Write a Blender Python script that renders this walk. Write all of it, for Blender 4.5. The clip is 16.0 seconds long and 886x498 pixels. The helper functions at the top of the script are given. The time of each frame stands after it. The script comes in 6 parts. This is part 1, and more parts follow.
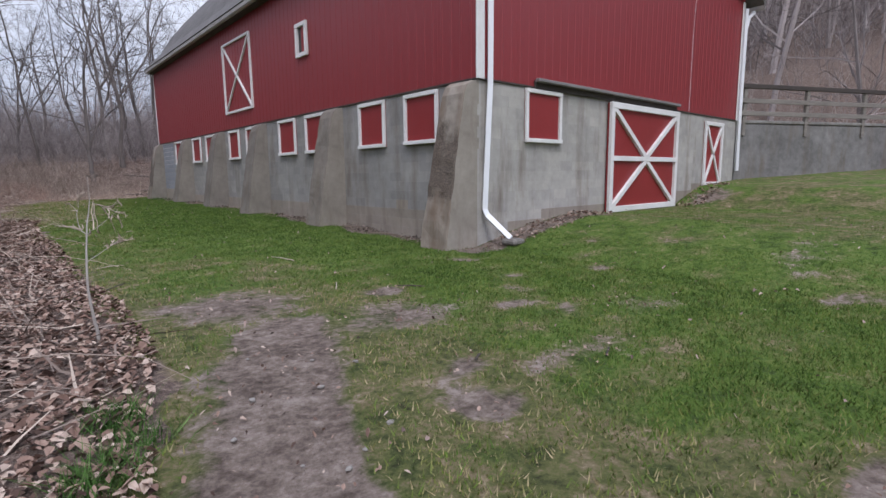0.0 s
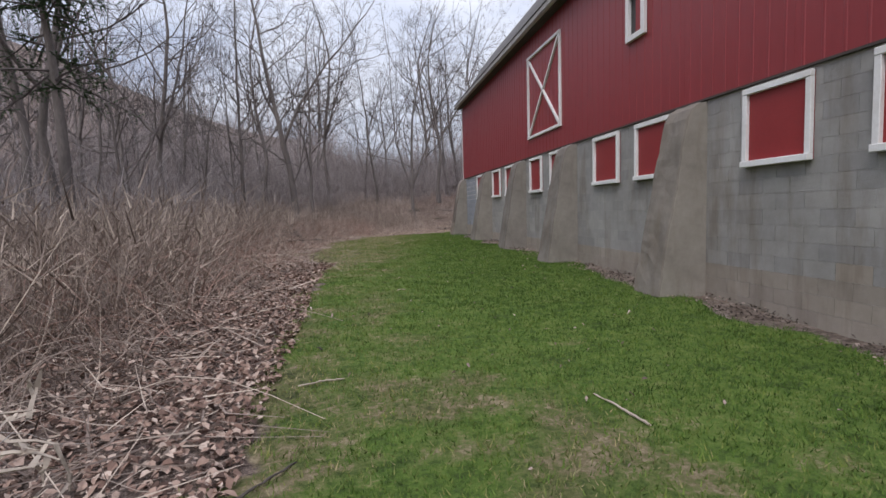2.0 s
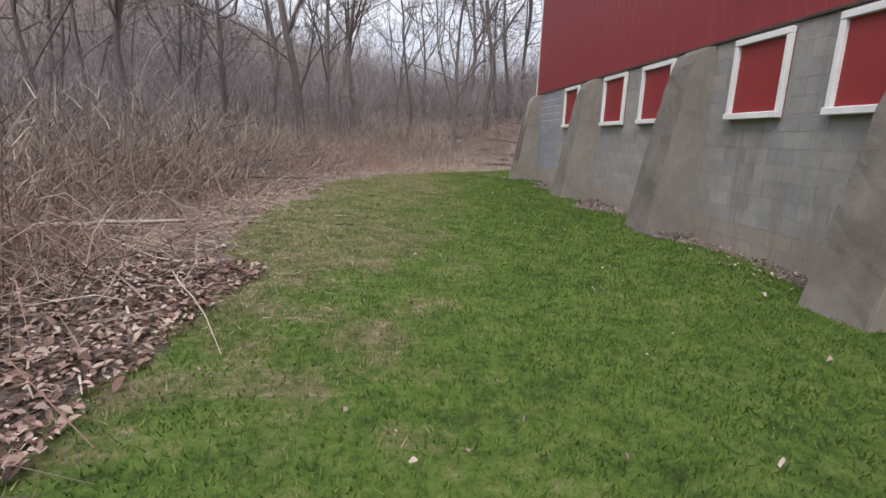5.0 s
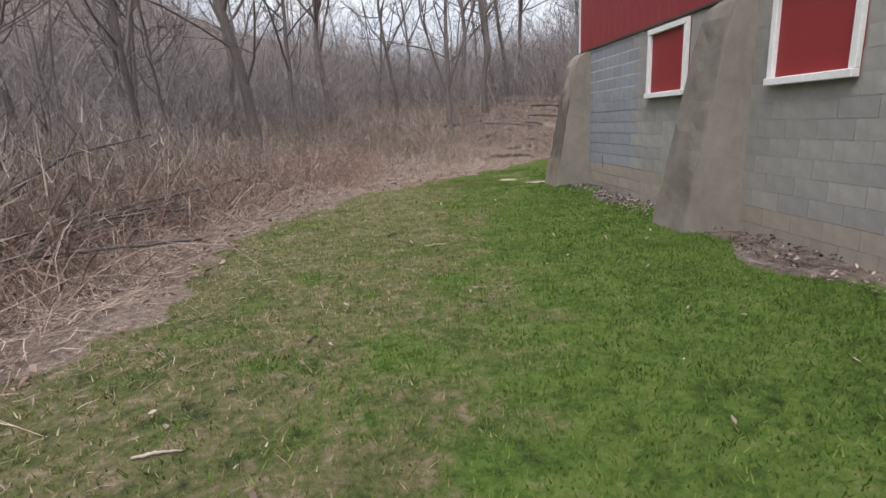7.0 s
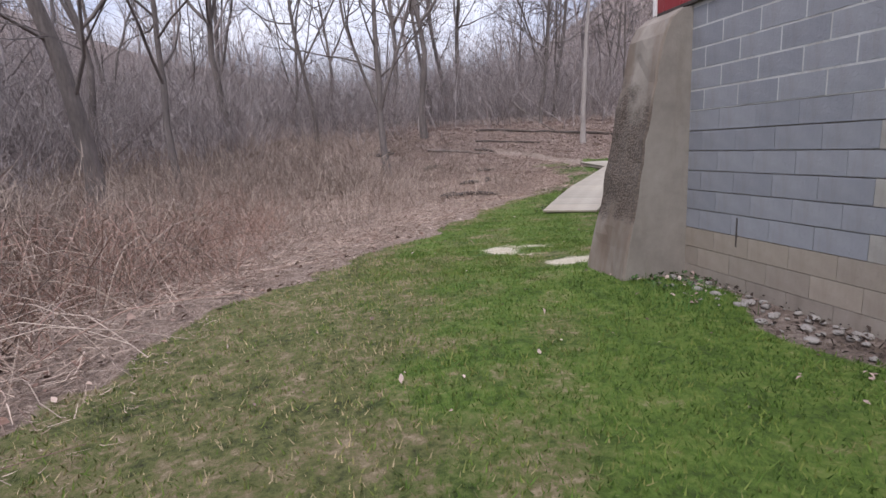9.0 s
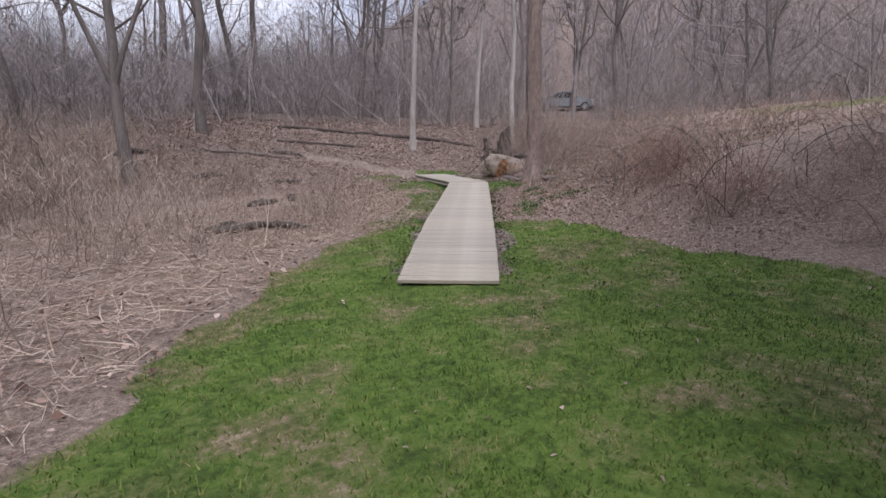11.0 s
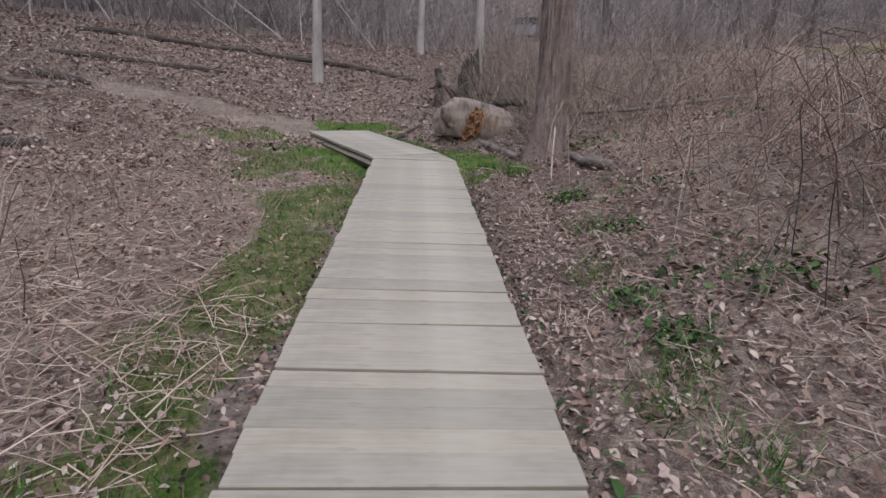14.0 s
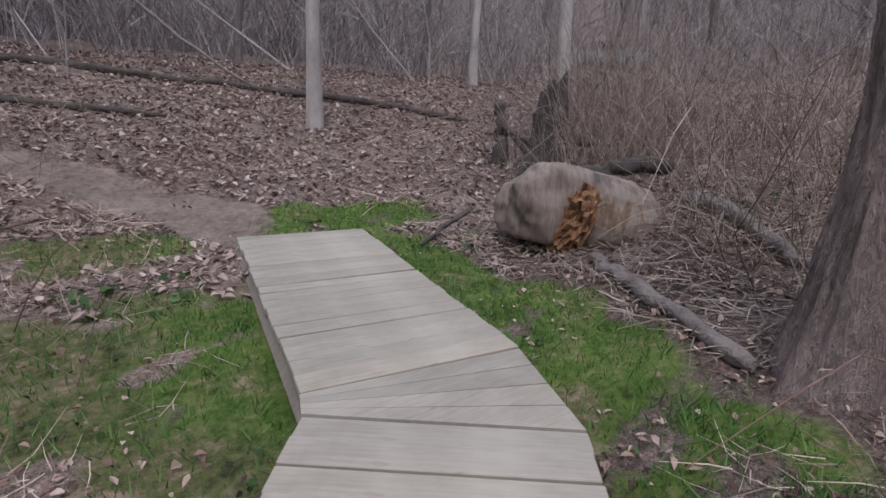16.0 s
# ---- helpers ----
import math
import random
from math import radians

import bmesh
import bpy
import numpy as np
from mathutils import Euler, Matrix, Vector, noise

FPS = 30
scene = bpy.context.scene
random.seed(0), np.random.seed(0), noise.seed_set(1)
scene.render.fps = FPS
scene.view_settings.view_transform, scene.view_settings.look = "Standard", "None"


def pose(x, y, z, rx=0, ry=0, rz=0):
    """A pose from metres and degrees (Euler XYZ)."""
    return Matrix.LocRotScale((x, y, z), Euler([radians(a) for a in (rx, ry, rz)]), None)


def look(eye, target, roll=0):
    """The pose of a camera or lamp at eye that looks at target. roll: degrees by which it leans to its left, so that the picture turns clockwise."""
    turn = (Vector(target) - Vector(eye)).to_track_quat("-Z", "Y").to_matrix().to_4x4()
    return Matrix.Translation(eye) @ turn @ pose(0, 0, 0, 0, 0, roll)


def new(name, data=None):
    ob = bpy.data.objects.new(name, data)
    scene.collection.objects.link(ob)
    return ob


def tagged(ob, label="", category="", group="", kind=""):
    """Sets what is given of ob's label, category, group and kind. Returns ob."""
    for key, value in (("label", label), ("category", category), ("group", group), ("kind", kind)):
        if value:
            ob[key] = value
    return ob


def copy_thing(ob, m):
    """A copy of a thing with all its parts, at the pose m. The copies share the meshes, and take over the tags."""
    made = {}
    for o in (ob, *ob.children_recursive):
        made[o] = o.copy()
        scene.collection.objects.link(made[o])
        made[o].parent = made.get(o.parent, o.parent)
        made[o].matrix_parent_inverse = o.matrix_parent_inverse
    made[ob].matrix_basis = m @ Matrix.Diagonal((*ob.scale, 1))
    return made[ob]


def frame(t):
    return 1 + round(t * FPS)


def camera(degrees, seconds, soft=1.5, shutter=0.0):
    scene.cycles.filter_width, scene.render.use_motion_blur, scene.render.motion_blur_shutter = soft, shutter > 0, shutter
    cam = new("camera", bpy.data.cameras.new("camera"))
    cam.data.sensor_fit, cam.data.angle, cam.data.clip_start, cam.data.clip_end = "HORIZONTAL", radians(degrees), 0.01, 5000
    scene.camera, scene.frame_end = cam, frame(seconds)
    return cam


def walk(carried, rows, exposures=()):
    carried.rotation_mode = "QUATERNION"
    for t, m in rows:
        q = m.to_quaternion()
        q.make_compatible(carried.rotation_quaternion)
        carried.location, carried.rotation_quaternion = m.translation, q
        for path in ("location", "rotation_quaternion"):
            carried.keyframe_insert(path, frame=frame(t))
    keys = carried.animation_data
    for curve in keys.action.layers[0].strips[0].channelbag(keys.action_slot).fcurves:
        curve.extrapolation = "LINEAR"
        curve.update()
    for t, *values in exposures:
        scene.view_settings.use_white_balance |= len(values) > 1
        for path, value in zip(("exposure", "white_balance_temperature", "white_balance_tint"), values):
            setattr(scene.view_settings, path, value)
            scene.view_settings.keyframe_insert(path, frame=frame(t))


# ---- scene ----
cam = camera(81.8, 16.0)

PATH = [
    (0, (-5.831, -5.818, 0.899), (-4.527, -4.328, 0.614), -0.6),
    (0.5, (-5.285, -4.877, 0.98), (-4.129, -3.245, 0.957), 4.0),
    (1, (-4.903, -4.001, 1.091), (-4.166, -2.142, 1.106), 1.8),
    (1.5, (-4.598, -3.143, 1.135), (-4.175, -1.189, 1.104), 0.8),
    (2, (-4.449, -2.012, 1.04), (-4.139, -0.042, 0.892), -1.5),
    (2.5, (-4.239, -0.904, 0.997), (-3.949, 1.061, 0.764), 1.5),
    (3, (-4.03, 0.293, 0.896), (-3.776, 2.261, 0.648), 2.5),
    (3.5, (-3.976, 1.571, 0.88), (-3.763, 3.541, 0.605), 3.2),
    (5.8, (-3.833, 6.98, 1.246), (-3.716, 8.91, 0.736), -0.0),
    (6, (-3.795, 7.518, 1.256), (-3.678, 9.444, 0.729), -2.4),
    (6.5, (-3.724, 8.792, 1.245), (-3.592, 10.714, 0.711), -1.5),
    (7, (-3.65, 10.129, 1.267), (-3.473, 12.063, 0.789), -3.0),
    (7.5, (-3.521, 11.487, 1.275), (-3.311, 13.433, 0.865), 0.3),
    (8, (-3.485, 12.803, 1.24), (-3.232, 14.749, 0.856), -0.7),
    (8.5, (-3.448, 13.979, 1.275), (-3.141, 15.917, 0.889), -2.1),
    (9, (-3.258, 15.354, 1.306), (-2.813, 17.264, 0.913), -3.4),
    (9.5, (-3.03, 16.641, 1.327), (-2.323, 18.469, 0.931), -0.5),
    (10, (-2.625, 17.916, 1.315), (-1.746, 19.667, 0.91), -0.7),
    (12.5, (0.712, 23.469, 1.222), (1.975, 24.955, 0.78), 2.6),
    (13, (1.412, 24.421, 1.081), (2.67, 25.886, 0.563), 1.9),
    (13.5, (2.207, 25.415, 1.073), (3.458, 26.886, 0.551), -0.7),
    (14, (3.005, 26.419, 1.253), (4.276, 27.831, 0.629), 2.8),
    (14.5, (3.812, 27.424, 1.312), (5.093, 28.863, 0.774), 3.8),
    (15, (4.581, 28.386, 1.307), (5.806, 29.878, 0.786), 2.9),
    (15.5, (5.269, 29.244, 1.32), (6.429, 30.788, 0.803), 2.6),
    (16, (6.075, 30.212, 1.388), (7.208, 31.777, 0.869), 1.9),
]
walk(cam, [(t, look(e, g, r)) for t, e, g, r in PATH], [(0, 0.25, 6100, 13), (1, -0.03, 6300, 10), (1.5, 0.22, 6300, 10), (2, 0.22, 6350, 11), (2.5, 0.48, 6350, 13), (3.5, 0.44, 6350, 13), (6, 0.66, 6650, 8), (7.5, 0.58, 6500, 9), (8.5, 0.62, 6350, 14), (10, 0.52, 6250, 17), (12.5, 0.36, 6350, 11), (13.5, 0.2, 6250, 11), (14.5, 0.28, 6080, 13), (16, 0.17, 6020, 14)])

# ---- world and light ----
SUN_EL, SUN_AZ = 48.0, 215.0
world = bpy.data.worlds.new("overcast_sky")
scene.world = world
world.use_nodes = True
wn, wl = world.node_tree.nodes, world.node_tree.links
wn.clear()
w_out, w_bg = wn.new("ShaderNodeOutputWorld"), wn.new("ShaderNodeBackground")
w_sky, w_mix = wn.new("ShaderNodeTexSky"), wn.new("ShaderNodeMix")
w_co, w_map, w_noise, w_ramp = (wn.new(n) for n in ("ShaderNodeTexCoord", "ShaderNodeMapping", "ShaderNodeTexNoise", "ShaderNodeValToRGB"))
w_sky.sky_type, w_sky.sun_disc = "NISHITA", False
w_sky.sun_elevation, w_sky.sun_rotation = radians(SUN_EL), radians(SUN_AZ)
w_mix.data_type, w_mix.inputs["Factor"].default_value = "RGBA", 0.82
w_map.inputs["Scale"].default_value = (1.0, 1.0, 3.2)
w_noise.inputs["Scale"].default_value, w_noise.inputs["Detail"].default_value = 2.2, 6.0
w_ramp.color_ramp.elements[0].position, w_ramp.color_ramp.elements[0].color = 0.36, (5.6, 6.1, 7.6, 1)
w_ramp.color_ramp.elements[1].position, w_ramp.color_ramp.elements[1].color = 0.64, (9.2, 9.3, 10.0, 1)
w_bg.inputs["Strength"].default_value = 0.1
wl.new(w_co.outputs["Generated"], w_map.inputs["Vector"])
wl.new(w_map.outputs["Vector"], w_noise.inputs["Vector"])
wl.new(w_noise.outputs["Fac"], w_ramp.inputs["Fac"])
wl.new(w_sky.outputs["Color"], w_mix.inputs["A"])
wl.new(w_ramp.outputs["Color"], w_mix.inputs["B"])
# an overcast sky is three times as bright overhead as at the horizon
w_sep, w_cie = wn.new("ShaderNodeSeparateXYZ"), wn.new("ShaderNodeMapRange")
w_cie.inputs["To Min"].default_value, w_cie.inputs["To Max"].default_value = 0.6, 1.9
w_mul = wn.new("ShaderNodeVectorMath")
w_mul.operation = "SCALE"
wl.new(w_co.outputs["Generated"], w_sep.inputs["Vector"])
wl.new(w_sep.outputs["Z"], w_cie.inputs["Value"])
wl.new(w_mix.outputs["Result"], w_mul.inputs[0])
wl.new(w_cie.outputs["Result"], w_mul.inputs["Scale"])
wl.new(w_mul.outputs["Vector"], w_bg.inputs["Color"])
wl.new(w_bg.outputs["Background"], w_out.inputs["Surface"])

sun_data = bpy.data.lights.new("sun", "SUN")
sun_data.energy, sun_data.angle, sun_data.color = 1.5, radians(25), (1.0, 0.96, 0.9)
sun = new("sun", sun_data)
sun.matrix_world = look((math.sin(radians(SUN_AZ)) * 40, math.cos(radians(SUN_AZ)) * 40, 60), (0, 5, 0))


# ---- materials ----
def ramp_of(nt, fac, stops):
    node = nt.nodes.new("ShaderNodeValToRGB")
    els = node.color_ramp.elements
    while len(els) < len(stops):
        els.new(0.5)
    for e, (p, c) in zip(els, stops):
        e.position, e.color = p, (*c, 1)
    nt.links.new(fac, node.inputs["Fac"])
    return node.outputs["Color"]


def noise_of(nt, scale, detail=4.0, rough=0.6, stretch=(1, 1, 1), coord="Object", dist=0.0):
    co, mp, nz = (nt.nodes.new(n) for n in ("ShaderNodeTexCoord", "ShaderNodeMapping", "ShaderNodeTexNoise"))
    mp.inputs["Scale"].default_value = stretch
    nz.inputs["Scale"].default_value, nz.inputs["Detail"].default_value = scale, detail
    nz.inputs["Roughness"].default_value, nz.inputs["Distortion"].default_value = rough, dist
    nt.links.new(co.outputs[coord], mp.inputs["Vector"])
    nt.links.new(mp.outputs["Vector"], nz.inputs["Vector"])
    return nz.outputs["Fac"]


def mix_of(nt, fac, a, b, mode="MIX"):
    m = nt.nodes.new("ShaderNodeMix")
    m.data_type, m.blend_type = "RGBA", mode
    for key, v in (("Factor", fac), ("A", a), ("B", b)):
        if isinstance(v, (int, float)):
            m.inputs[key].default_value = v
        elif isinstance(v, tuple):
            m.inputs[key].default_value = (*v, 1)
        else:
            nt.links.new(v, m.inputs[key])
    return m.outputs["Result"]


def math_of(nt, op, a, b=0.0, clamp=False):
    m = nt.nodes.new("ShaderNodeMath")
    m.operation, m.use_clamp = op, clamp
    for i, v in enumerate((a, b)):
        if isinstance(v, (int, float)):
            m.inputs[i].default_value = v
        else:
            nt.links.new(v, m.inputs[i])
    return m.outputs["Value"]


def bump_of(nt, height, strength, distance):
    b = nt.nodes.new("ShaderNodeBump")
    b.inputs["Strength"].default_value, b.inputs["Distance"].default_value = strength, distance
    nt.links.new(height, b.inputs["Height"])
    return b.outputs["Normal"]


def base_mat(name, rough=0.8, metal=0.0, spec=0.5):
    m = bpy.data.materials.new(name)
    m.use_nodes = True
    p = m.node_tree.nodes["Principled BSDF"]
    p.inputs["Roughness"].default_value, p.inputs["Metallic"].default_value = rough, metal
    p.inputs["Specular IOR Level"].default_value = spec
    return m, m.node_tree, p


def island_rand(nt):
    return nt.nodes.new("ShaderNodeNewGeometry").outputs["Random Per Island"]


def simple(name, lo, hi, scale, rough=0.8, stretch=(1, 1, 1), bump=0.3, dist=0.01, fine=None, metal=0.0, spec=0.5, by_object=0.0, by_island=0.0):
    m, nt, p = base_mat(name, rough, metal, spec)
    big = noise_of(nt, scale, 5, 0.6, stretch)
    small = noise_of(nt, fine or scale * 9, 4, 0.65, stretch)
    f = math_of(nt, "ADD", math_of(nt, "MULTIPLY", big, 0.6), math_of(nt, "MULTIPLY", small, 0.4))
    if by_object:
        r = nt.nodes.new("ShaderNodeObjectInfo").outputs["Random"]
        f = math_of(nt, "ADD", f, math_of(nt, "MULTIPLY", math_of(nt, "SUBTRACT", r, 0.5), by_object))
    if by_island:
        f = math_of(nt, "ADD", f, math_of(nt, "MULTIPLY", math_of(nt, "SUBTRACT", island_rand(nt), 0.5), by_island))
    nt.links.new(ramp_of(nt, f, ((0.3, lo), (0.7, hi))), p.inputs["Base Color"])
    if bump:
        nt.links.new(bump_of(nt, small, bump, dist), p.inputs["Normal"])
    return m


def leaf_mat(name, stops, rough=0.85):
    m, nt, p = base_mat(name, rough, 0, 0.2)
    n = noise_of(nt, 40, 3)
    c = ramp_of(nt, island_rand(nt), stops)
    c = mix_of(nt, 0.35, c, ramp_of(nt, n, ((0.3, (0.35, 0.33, 0.3)), (0.7, (1, 1, 1)))), "MULTIPLY")
    nt.links.new(c, p.inputs["Base Color"])
    return m


M_RED = simple("red_painted_siding", (0.205, 0.022, 0.026), (0.265, 0.032, 0.036), 0.5, 0.42, (1, 1, 0.25), 0.08, 0.003, 14)
M_SHUTTER = simple("red_shutter_paint", (0.215, 0.018, 0.02), (0.27, 0.027, 0.028), 1.2, 0.5, (1, 1, 1), 0.15, 0.004, 30)
M_WHITE = simple("white_trim_paint", (0.60, 0.58, 0.56), (0.80, 0.79, 0.79), 1.5, 0.55, (1, 1, 1), 0.15, 0.003, 24)
M_WHITE_METAL = simple("white_enamelled_metal", (0.68, 0.69, 0.72), (0.82, 0.83, 0.86), 1.0, 0.35, (1, 1, 0.3), 0.05, 0.002, 10)
M_GUTTER = simple("weathered_grey_gutter_enamel", (0.27, 0.255, 0.24), (0.44, 0.42, 0.40), 2.0, 0.6, (1, 1, 1), 0.1, 0.003, 12)
M_ROOF = simple("weathered_grey_shingles", (0.075, 0.07, 0.068), (0.15, 0.14, 0.135), 1.4, 0.9, (1, 1, 1), 0.6, 0.02, 16)
M_DARK = simple("dark_timber_and_shadow_line", (0.03, 0.025, 0.022), (0.07, 0.055, 0.048), 3, 0.8, (1, 1, 1), 0.3, 0.01)
M_TRACK = simple("weathered_door_track_steel", (0.16, 0.15, 0.15), (0.30, 0.28, 0.27), 3, 0.55, (1, 1, 1), 0.2, 0.004, metal=0.3)
M_FENCE = simple("grey_weathered_fence_wood", (0.13, 0.115, 0.1), (0.27, 0.245, 0.22), 2, 0.85, (1, 1, 6), 0.4, 0.01)
M_STONE = simple("pale_field_stone", (0.07, 0.063, 0.056), (0.25, 0.23, 0.21), 14, 0.9, bump=0.5, by_island=0.5)
M_TWIG_LYING = simple("bleached_fallen_twig", (0.24, 0.19, 0.15), (0.5, 0.42, 0.34), 9, 0.85, by_island=0.3)
M_LOG = simple("rotting_log_bark", (0.10, 0.082, 0.072), (0.26, 0.22, 0.195), 3, 0.9, (1, 1, 1), 0.8, 0.04, 22)
M_STUMP = simple("dark_rotten_stump", (0.03, 0.024, 0.02), (0.11, 0.09, 0.078), 2.5, 0.95, (1, 1, 0.4), 0.9, 0.06, 14)
M_BARK = simple("grey_brown_tree_bark", (0.065, 0.055, 0.05), (0.22, 0.187, 0.172), 2.5, 0.92, (1, 1, 0.22), 0.9, 0.03, 22)
M_BARK_PALE = simple("pale_smooth_bark", (0.24, 0.215, 0.195), (0.46, 0.42, 0.39), 2.5, 0.85, (1, 1, 0.5), 0.4, 0.015, 16)
M_BARK_NEAR = simple("furrowed_reddish_brown_bark", (0.16, 0.12, 0.106), (0.50, 0.385, 0.34), 17, 0.92, (1, 1, 0.38), 1.0, 0.06, 70)
M_LIMB = simple("bare_limb_bark", (0.045, 0.038, 0.036), (0.135, 0.115, 0.108), 3, 0.9, bump=0.2, by_island=0.3)
M_FARWOOD = simple("far_bare_woodland", (0.14, 0.12, 0.116), (0.385, 0.335, 0.322), 0.35, 0.95, bump=0, by_island=0.8)
M_NEEDLE = leaf_mat("hemlock_needles", ((0.0, (0.04, 0.08, 0.04)), (0.6, (0.07, 0.13, 0.06)), (1.0, (0.12, 0.19, 0.09))))
M_STEM = leaf_mat("dry_brush_stems", ((0.0, (0.12, 0.09, 0.076)), (0.45, (0.26, 0.202, 0.17)), (0.8, (0.41, 0.33, 0.272)), (1.0, (0.57, 0.475, 0.39))))
M_REDSTEM = leaf_mat("reddish_bramble_stems", ((0.0, (0.16, 0.098, 0.08)), (0.6, (0.36, 0.23, 0.185)), (1.0, (0.53, 0.39, 0.31))))
M_STRAW = leaf_mat("flattened_dead_grass", ((0.0, (0.14, 0.092, 0.073)), (0.5, (0.36, 0.265, 0.212)), (1.0, (0.61, 0.49, 0.40))))
M_LEAF = leaf_mat("fallen_oak_leaves", ((0.0, (0.06, 0.038, 0.031)), (0.35, (0.21, 0.13, 0.102)), (0.7, (0.36, 0.25, 0.20)), (1.0, (0.54, 0.43, 0.36))))
def blade_mat():
    """Grass that is drier and browner where it is worn."""
    m, nt, p = base_mat("lawn_grass_blades", 0.85, 0, 0.2)
    a = nt.nodes.new("ShaderNodeAttribute")
    a.attribute_name = "dry"
    f = math_of(nt, "ADD", math_of(nt, "MULTIPLY", island_rand(nt), 0.62), math_of(nt, "MULTIPLY", a.outputs["Fac"], 0.42))
    c = ramp_of(nt, f, ((0.0, (0.034, 0.072, 0.013)), (0.3, (0.076, 0.14, 0.022)), (0.55, (0.135, 0.192, 0.04)), (0.72, (0.185, 0.198, 0.062)), (0.84, (0.30, 0.255, 0.135)), (1.0, (0.46, 0.38, 0.23))))
    spot = math_of(nt, "ADD", math_of(nt, "MULTIPLY", noise_of(nt, 3.2, 4, 0.6), 0.5), math_of(nt, "MULTIPLY", noise_of(nt, 13, 4, 0.7), 0.5))
    c = mix_of(nt, 1.0, c, ramp_of(nt, spot, ((0.36, (0.55, 0.55, 0.58)), (0.5, (0.9, 0.9, 0.9)), (0.64, (1.25, 1.15, 1.1)))), "MULTIPLY")
    nt.links.new(c, p.inputs["Base Color"])
    return m


M_BLADE = blade_mat()
M_LEAF_DULL = leaf_mat("damp_dull_fallen_leaves", ((0.0, (0.14, 0.098, 0.085)), (0.5, (0.34, 0.252, 0.22)), (0.85, (0.47, 0.365, 0.32)), (1.0, (0.57, 0.465, 0.41))))
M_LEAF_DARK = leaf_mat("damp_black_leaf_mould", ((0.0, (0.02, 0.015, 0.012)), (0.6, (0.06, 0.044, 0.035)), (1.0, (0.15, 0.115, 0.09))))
M_TUFT = leaf_mat("lush_grass_tuft_blades", ((0.0, (0.04, 0.092, 0.02)), (0.6, (0.08, 0.165, 0.035)), (1.0, (0.15, 0.245, 0.075))))
M_WEED = leaf_mat("low_green_weeds", ((0.0, (0.03, 0.06, 0.02)), (0.6, (0.06, 0.115, 0.035)), (1.0, (0.12, 0.19, 0.07))))
M_GLASS_DARK = simple("dark_window_void", (0.02, 0.018, 0.018), (0.04, 0.035, 0.035), 2, 0.4)


def concrete(name, lo, hi, exposed=0.0, vary=1.0):
    m, nt, p = base_mat(name, 0.88)
    big, mid, fine = noise_of(nt, 0.9, 5), noise_of(nt, 4.5, 6, 0.7), noise_of(nt, 45, 4, 0.7)
    c = ramp_of(nt, math_of(nt, "ADD", math_of(nt, "MULTIPLY", big, 0.55), math_of(nt, "MULTIPLY", mid, 0.45)), ((0.35, lo), (0.65, hi)))
    streak = noise_of(nt, 3.0, 5, 0.65, (1, 1, 0.18))
    c = mix_of(nt, ramp_of(nt, streak, ((0.50, (0, 0, 0)), (0.70, (0.6, 0.6, 0.6)))), c, (0.15, 0.115, 0.085))
    height = fine
    if exposed:
        v = nt.nodes.new("ShaderNodeTexVoronoi")
        v.inputs["Scale"].default_value = 50
        v.inputs["Randomness"].default_value = 1
        co = nt.nodes.new("ShaderNodeTexCoord")
        nt.links.new(co.outputs["Object"], v.inputs["Vector"])
        sep = nt.nodes.new("ShaderNodeSeparateXYZ")
        nt.links.new(co.outputs["Object"], sep.inputs["Vector"])
        band = ramp_of(nt, math_of(nt, "DIVIDE", sep.outputs["Z"], 2.5), ((0.15, (0, 0, 0)), (0.23, (1, 1, 1)), (0.60, (0.92, 0.92, 0.92)), (0.76, (0.25, 0.25, 0.25))))
        where = math_of(nt, "ADD", noise_of(nt, 1.7, 5, 0.65), math_of(nt, "MULTIPLY", math_of(nt, "SUBTRACT", band, 0.6), 0.42))
        patch = ramp_of(nt, where, ((0.44, (0, 0, 0)), (0.60, (0.85, 0.85, 0.85))))
        stain = ramp_of(nt, noise_of(nt, 2.2, 5, 0.65, (1, 1, 0.25)), ((0.38, (0, 0, 0)), (0.60, (0.85, 0.85, 0.85))))
        c = mix_of(nt, stain, c, (0.135, 0.095, 0.068))
        pebble = ramp_of(nt, v.outputs["Distance"], ((0.0, (0.135, 0.108, 0.09)), (0.4, (0.105, 0.08, 0.064)), (0.7, (0.045, 0.034, 0.027))))
        c = mix_of(nt, patch, c, mix_of(nt, 0.5, pebble, ramp_of(nt, v.outputs["Color"], ((0.2, (0.34, 0.33, 0.32)), (0.8, (0.66, 0.64, 0.62)))), "OVERLAY"))
        height = math_of(nt, "SUBTRACT", math_of(nt, "MULTIPLY", fine, 0.25), math_of(nt, "MULTIPLY", math_of(nt, "MULTIPLY", v.outputs["Distance"], patch), 1.4))
    r = nt.nodes.new("ShaderNodeObjectInfo").outputs["Random"]
    for pick in (r, island_rand(nt)):
        c = mix_of(nt, 1.0, c, ramp_of(nt, pick, ((0.0, (1 - 0.14 * vary, 1 - 0.14 * vary, 1 - 0.12 * vary)), (0.5, (0.99, 0.99, 0.99)), (1.0, (1 + 0.13 * vary, 1 + 0.12 * vary, 1 + 0.1 * vary)))), "MULTIPLY")
    nt.links.new(c, p.inputs["Base Color"])
    nt.links.new(bump_of(nt, height, 0.5, 0.012), p.inputs["Normal"])
    return m


